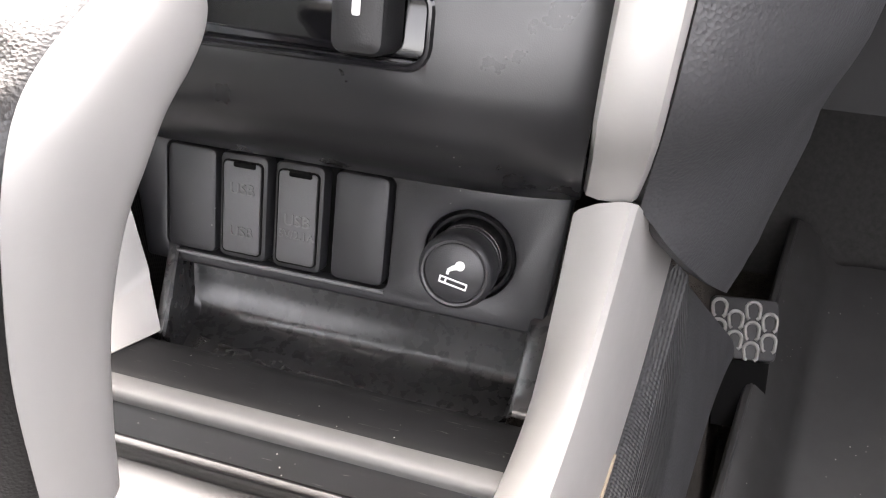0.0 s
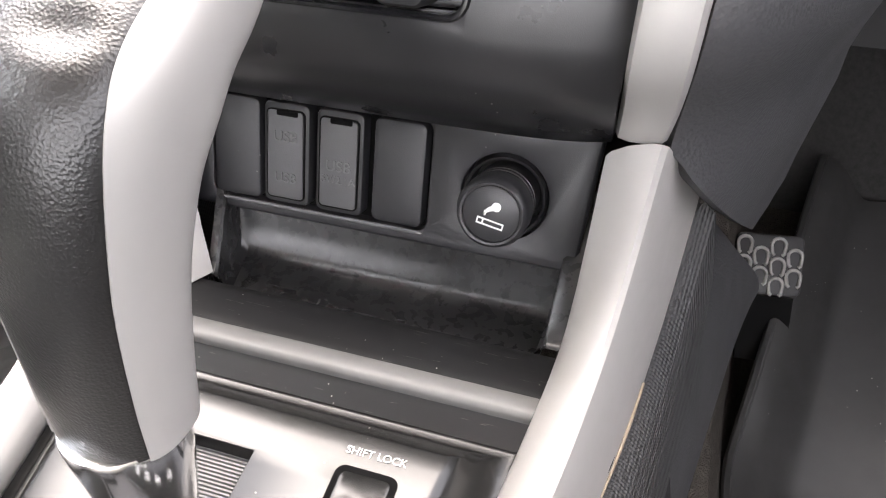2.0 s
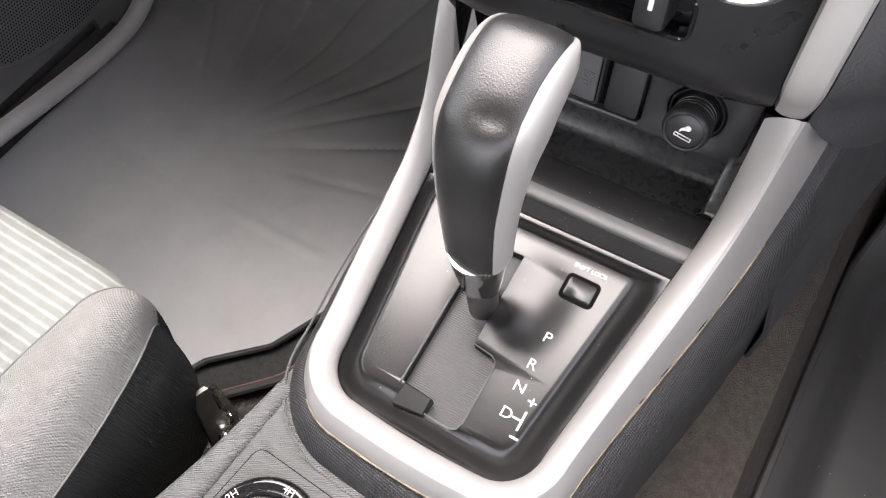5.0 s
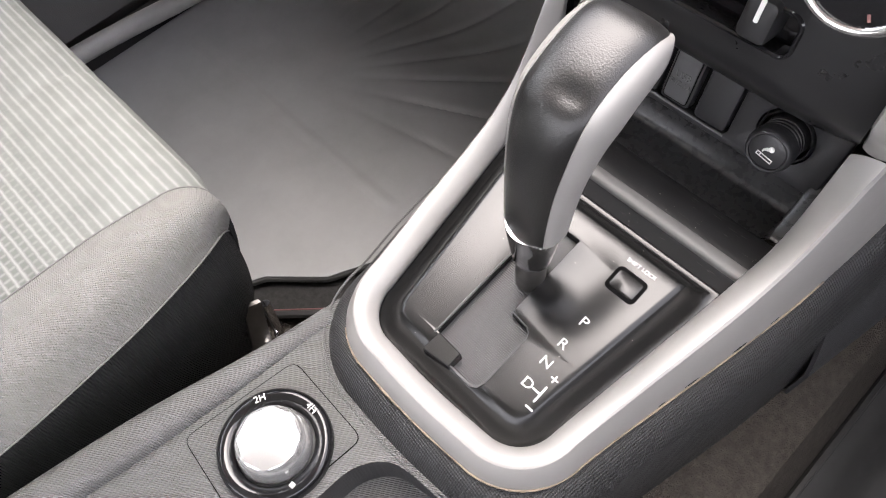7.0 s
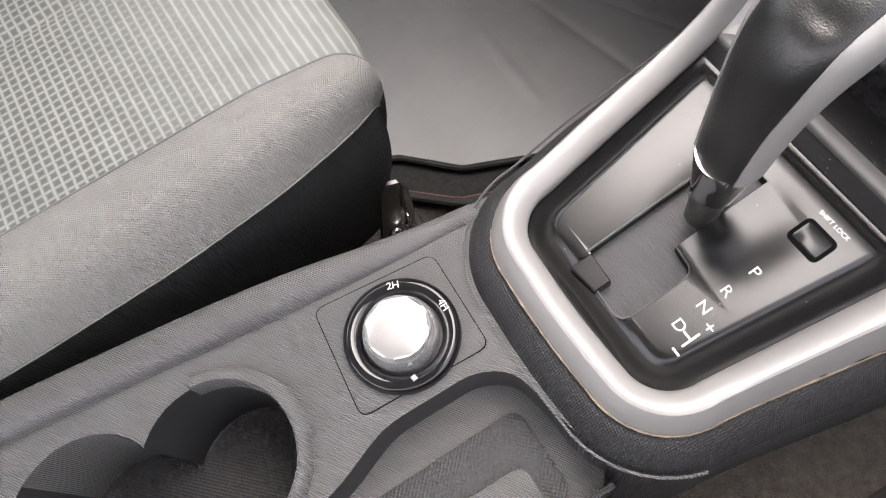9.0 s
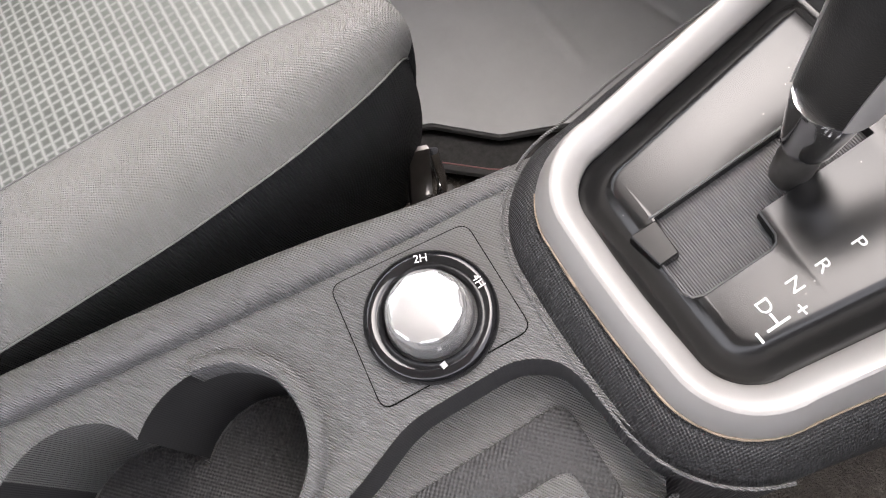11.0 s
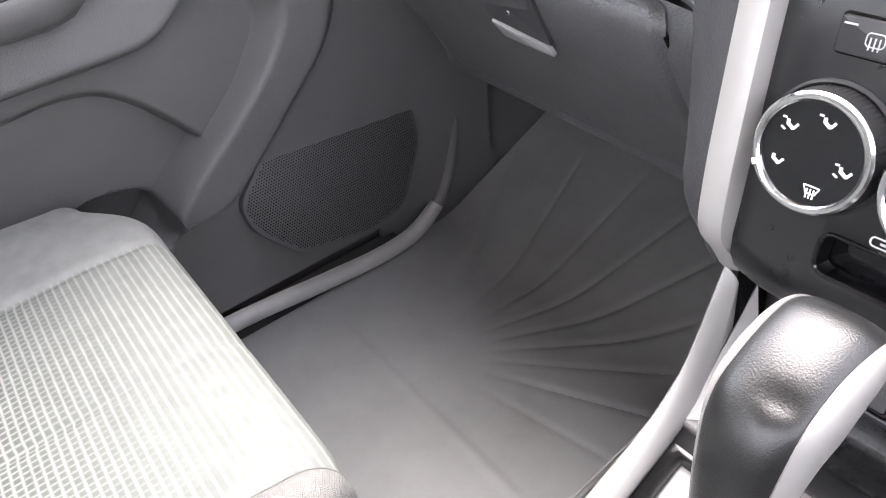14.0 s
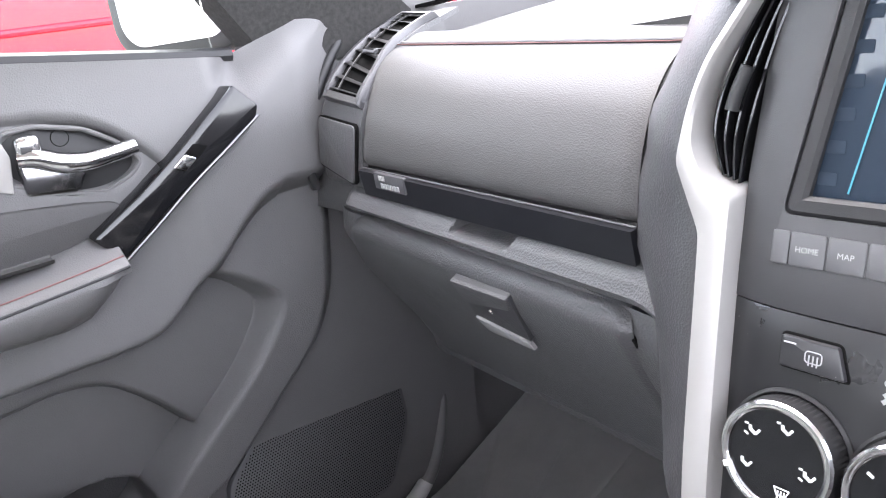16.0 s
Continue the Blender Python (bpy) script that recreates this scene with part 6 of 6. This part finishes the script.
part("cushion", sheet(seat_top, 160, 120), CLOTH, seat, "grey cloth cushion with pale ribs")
LOW = ((0.0, -0.222, -0.0935, 0.252), (0.06, -0.213, -0.098, 0.268), (0.12, -0.2015, -0.107, 0.280), (0.18, -0.192, -0.128, 0.283), (0.28, -0.181, -0.185, 0.283), (0.42, -0.1735, -0.265, 0.283), (0.6, -0.171, -0.37, 0.283), (1.0, -0.175, -0.575, 0.283))


def low_seam(v):
    e = (-0.03, -0.015, 0.0, 0.015, 0.03)
    return Vector([sum(interp([(p[0], p[k]) for p in LOW], v + d) for d in e) / 5 for k in (1, 2, 3)])


def bol(u, v):
    """Side band from the cushion seam over to the lower seam: u down, v back; it turns in round the front corner."""
    f = 1 - smooth01(0.02, 0.22, v)
    p = seat_top(1.0, v).lerp(low_seam(v), u)
    n = Vector((0.62 - 0.15 * f, 0.42 * f, 0.78 - 0.45 * f))
    return p + n * (0.019 * math.sin(math.pi * u ** 0.85) * (1 - 0.45 * f))


def drop_front(p, u):
    return p + Vector((0, 0.003 * math.sin(math.pi * min(1, 2 * u)) - 0.03 * u - 0.03 * u * u, -0.17 * u))


part("side_band", sheet(bol, 24, 80), SIDECLOTH, seat, "plain grey side band")
part("skirt", sheet(lambda u, v: bol(1.0, v) + Vector((0.004 * math.sin(math.pi * min(1, u * 1.4)) - 0.03 * u * u, -0.036 * u * u * (1 - smooth01(0, 0.2, v)), -0.20 * u)), 16, 60), BLACKCLOTH, seat, "black cloth skirt")
# Front face takes the same dark material as the skirt.
part("front_band", sheet(lambda u, v: drop_front(seat_top(v, 0.0), u), 16, 50), BLACKCLOTH, seat, "dark front face below the cushion")
part("corner_band", sheet(lambda u, v: drop_front(bol(v, 0.0), u), 12, 12), BLACKCLOTH, seat)
part("seam", tube([bol(0.0, k / 40) + Vector((0.001, 0, 0.0008)) for k in range(41)], 0.0007, 6), GREYTHREAD, seat, "raised seam")
part("seam", tube([bol(1.0, k / 40) + Vector((0.001, 0, 0.0)) for k in range(41)], 0.0008, 6), GREYTHREAD, seat, "raised seam")
part("backrest", sheet(lambda u, v: Vector((SX0 + (SX1 - SX0) * u, -0.60 - 0.12 * v + 0.02 * math.sin(math.pi * u), 0.30 + 0.55 * v)), 12, 12, 0.1), CLOTH, seat, "cloth backrest")
part("cushion_base", box((-0.66, -0.56, 0.10), (-0.20, -0.16, 0.28), 0.02), BLACKCLOTH, seat)
rail = thing("seat_rail", (-0.19, -0.2, 0.02), "dull steel seat rail with bracket and bolts", "seat rail")
part("rail", box((-0.205, -0.45, 0.03), (-0.175, -0.09, 0.075), 0.006), DARKMETAL, rail)
part("bracket", loft([[Vector((x, y, z)) for y, z in ((-0.115, 0.12), (-0.085, 0.06), (-0.075, 0.02), (-0.09, 0.02), (-0.10, 0.055), (-0.128, 0.115))] for x in (-0.195, -0.178)], close_v=True, cap=True), CHROME, rail)
part("rail_cover", tube([(-0.212, -0.122, 0.075), (-0.203, -0.118, 0.07), (-0.196, -0.112, 0.062)], 0.004, 8), CHROME, rail, "bright bent rail end")
part("bolt", lathe(((0.001, 0.008), (0.008, 0.007), (0.009, 0.0), (0.012, 0.0), (0.012, -0.003)), plane((-0.18, -0.075, 0.03), (1, 0, 0), (0.2, 0.1, 1)), 6), DARKMETAL, rail)
part("foot_plate", loft([[Vector((x, y, z)) for x, y, z in ((-0.204 + d, -0.106, 0.178), (-0.189 + d, -0.125, 0.10), (-0.182 + d, -0.150, 0.02), (-0.187 + d, -0.168, 0.02), (-0.197 + d, -0.140, 0.11), (-0.208 + d, -0.120, 0.18))] for d in (0.0, 0.004)], close_v=True, cap=True), DARKMETAL, rail, "dull bent steel foot")
part("cable", tube(spline([(-0.200, -0.104, 0.172), (-0.192, -0.108, 0.135), (-0.194, -0.116, 0.10), (-0.184, -0.122, 0.06), (-0.186, -0.135, 0.02)], 6), 0.0042, 10), CHROME, rail, "bright steel rod")
for y, z in ((-0.124, 0.125), (-0.140, 0.065)):
    part("bolt", lathe(((0.0005, 0.006), (0.006, 0.0055), (0.0068, 0.0), (0.0095, 0.0), (0.0095, -0.003)), plane((-0.1865, y, z), (0, 1, 0), (1, 0.3, 0.3)), 12), CHROME, rail)
part("adjuster_bar", tube([(-0.19, -0.14, 0.10), (-0.186, -0.115, 0.085), (-0.196, -0.10, 0.06), (-0.23, -0.095, 0.05)], 0.005, 10), DARKMETAL, rail)

# ---- floor mats ----
mat = thing("floor_mat", (-0.5, 0.2, 0.01), "moulded black rubber passenger mat with radiating grooves", "floor mat")


def mat_z(x, y):
    z = 0.02 + 0.42 * (max(0.0, y - 0.30) ** 2 / 0.14 if y < 0.37 else y - 0.335)
    z += 0.0032 * math.exp(-((y - 0.085) / 0.003) ** 2) * smooth01(-0.70, -0.60, x) * (1 - smooth01(-0.29, -0.27, x))
    # grooves fanning out from the middle
    cx, cy = -0.52, 0.13
    dx, dy = x - cx, y - cy
    r = math.hypot(dx, dy)
    a = math.degrees(math.atan2(dy, dx))
    for ga in (12, 27, 40, 51, 62, 74, 88, 104, 122):
        off = r * math.sin(radians(a - ga))
        if r * math.cos(radians(a - ga)) > 0:
            z -= 0.0034 * math.exp(-(off / 0.0042) ** 2) * smooth01(0.06, 0.20, r) * (1 - smooth01(0.36, 0.42, r)) * (1 if ga > 20 else 0.7)
    return z


def in_mat(u, v):
    y = -0.115 + 0.69 * v
    x1 = interp(((-0.115, -0.335), (-0.0696, -0.313), (-0.022, -0.262), (0.10, -0.205), (0.30, -0.19), (0.52, -0.2)), y)
    x = -0.738 + (x1 + 0.738) * u
    return Vector((x, y, mat_z(x, y)))


part("mat_body", sheet(in_mat, 150, 150, 0.006), RUBBER, mat, "dusty black rubber")
part("rim", tube([in_mat(1, k / 60) + Vector((0, 0, 0.001)) for k in range(61)] , 0.004, 8), MATEDGE, mat)
part("rim", tube([in_mat(k / 20, 0) + Vector((0, 0, 0.001)) for k in range(21)], 0.004, 8), MATEDGE, mat)
under = thing("carpet_mat", (-0.5, 0.0, 0.0), "dark carpet mat with red-edged binding under the rubber one", "floor mat")
part("carpet_pad", sheet(lambda u, v: in_mat(u, v * 0.32) + Vector((0.03 * u, -0.03 + 0.02 * v, -0.008)), 30, 20, 0.004), MATPILE, under)
part("binding", tube([in_mat(1, 0.32 * k / 30) + Vector((0.03, -0.03 + 0.02 * k / 30, -0.006)) for k in range(31)], 0.005, 8), MATEDGE, under)
part("thread", tube([in_mat(1, 0.32 * k / 30) + Vector((0.0262, -0.03 + 0.02 * k / 30, -0.0015)) for k in range(31)], 0.0008, 6), REDTHREAD, under)
mat2 = thing("driver_mat", (0.45, 0.1, 0.01), "dusty black rubber driver mat", "floor mat")


def driver_mat_point(u, v):
    y = -0.3 + 0.90 * v
    x = 0.202 + 0.19 * max(0.0, y - 0.3) + 0.5 * u
    z = 0.02 + 0.4 * max(0.0, y - 0.33) + 0.045 * (1 - smooth01(0, 0.10, u)) + 0.002 * math.sin(60 * x) * smooth01(0.1, 0.3, u)
    return Vector((x, y, z + 0.006 * math.sin(11 * y + 9 * u) * smooth01(0.03, 0.15, u)))


part("mat_body", sheet(driver_mat_point, 60, 70, 0.006), DRIVERMAT, mat2)
part("rim", tube([driver_mat_point(0, k / 40) + Vector((0, 0, 0.001)) for k in range(41)], 0.005, 8), DRIVERMAT, mat2)

# ---- accelerator pedal ----
pedal = thing("accelerator_pedal", (0.215, 0.47, 0.1), "black accelerator pedal with a worn silver tread pattern", "pedal")
PDM = plane((0.213, 0.452, 0.148), (1, 0, 0.12), (0.0, -0.78, 0.62))
part("pad", slab(rrect(0.052, 0.05, 0.005), PDM, 0.008, 0.002), BLACK, pedal, "black pedal face")
tread = []
for r in range(3):
    for k in range(4):
        o = PDM @ Matrix.Translation((-0.0195 + 0.013 * k, -0.0165 + 0.0165 * r + (0.008 if k % 2 else 0), 0.0006))
        if abs((o.translation - PDM.translation).dot(PDM.col[1].to_3d())) < 0.022:
            tread.append(tube([o @ Vector((0.0055 * math.sin(t), 0.0055 * math.cos(t) - (0.004 if abs(t) > 2.0 else 0), 0)) for t in [-2.6 + 5.2 * q / 12 for q in range(13)]], 0.0015, 6))
part("tread", join(*tread), vary(material("worn_tread", (0.27, 0.265, 0.25), 0.6), (0.27, 0.265, 0.25), 120, 0.6), pedal, "worn pale tread lugs")
part("pedal_arm", loft([[PDM @ Vector((x, y, z)) for x, y, z in r] for r in (((-0.022, -0.026, -0.004), (0.022, -0.026, -0.004), (0.022, -0.026, -0.012), (-0.022, -0.026, -0.012)), ((-0.018, -0.08, -0.01), (0.02, -0.08, -0.01), (0.02, -0.08, -0.02), (-0.018, -0.08, -0.02)))], close_v=True, cap=True), VOID, pedal)

# ---- outside ----
mirror = thing("door_mirror", (-0.80, 0.10, 0.72), "black door mirror with pale surroundings in its glass", "door mirror")
MM = plane((-0.872, 0.162, 0.803), (0.165, 0.087, 0), (0.46, -0.87, 0.03))
part("shell", slab(rrect(0.222, 0.155, 0.05, 8), MM, 0.075, 0.012), BLACK, mirror, "black mirror shell")
part("glass", slab(rrect(0.178, 0.117, 0.036, 8), MM @ Matrix.Translation((0, 0, 0.0015)), 0.002, 0.0005), MIRROR, mirror, "mirror glass")
part("foot", box((-0.76, 0.20, 0.72), (-0.70, 0.26, 0.78), 0.01), BLACK, mirror)
car = thing("parked_car", (-3.4, 0.6, -0.55), "bright red parked car beside a pale building", "car")
part("body", loft([[Vector((-2.6 - 1.6 * t, y + 0.42, z)) for y, z in ((-0.35, -0.25), (-0.38, 0.35), (-0.30, 0.62), (-0.2, 0.98), (0.0, 1.25), (2.6, 1.28), (3.1, 1.0), (3.9, 0.75), (4.0, 0.2), (3.9, -0.3))] for t in (0, 0.02, 0.98, 1)], close_v=True, cap=True), REDPAINT, car, "glossy red bodywork")
part("moulding", tube([(-2.588, 0.16, 0.845), (-2.588, 1.0, 0.835), (-2.588, 4.0, 0.80)], 0.012, 8), REDPAINT, car)
part("window", box((-2.62, 0.87, 0.98), (-2.59, 3.0, 1.22), 0.01), SCREEN, car)
for y in (1.0, 3.6):
    w = part("wheel", lathe(((0.05, -0.1), (0.3, -0.1), (0.32, -0.05), (0.32, 0.08), (0.22, 0.1), (0.05, 0.09)), plane((-2.65, y, -0.23), (0, 1, 0), (1, 0, 0)), 32), RUBBER, car)
    part("rim", lathe(((0.02, 0.1), (0.2, 0.1), (0.21, 0.08)), plane((-2.65, y, -0.23), (0, 1, 0), (1, 0, 0)), 24), SILVER, w)
solo("wall_outside", box((-9.2, -14, -0.55), (-9.0, 6, 2.6), 0.02), CONCRETE, "pale building wall across the yard", "building wall", kind="structure")
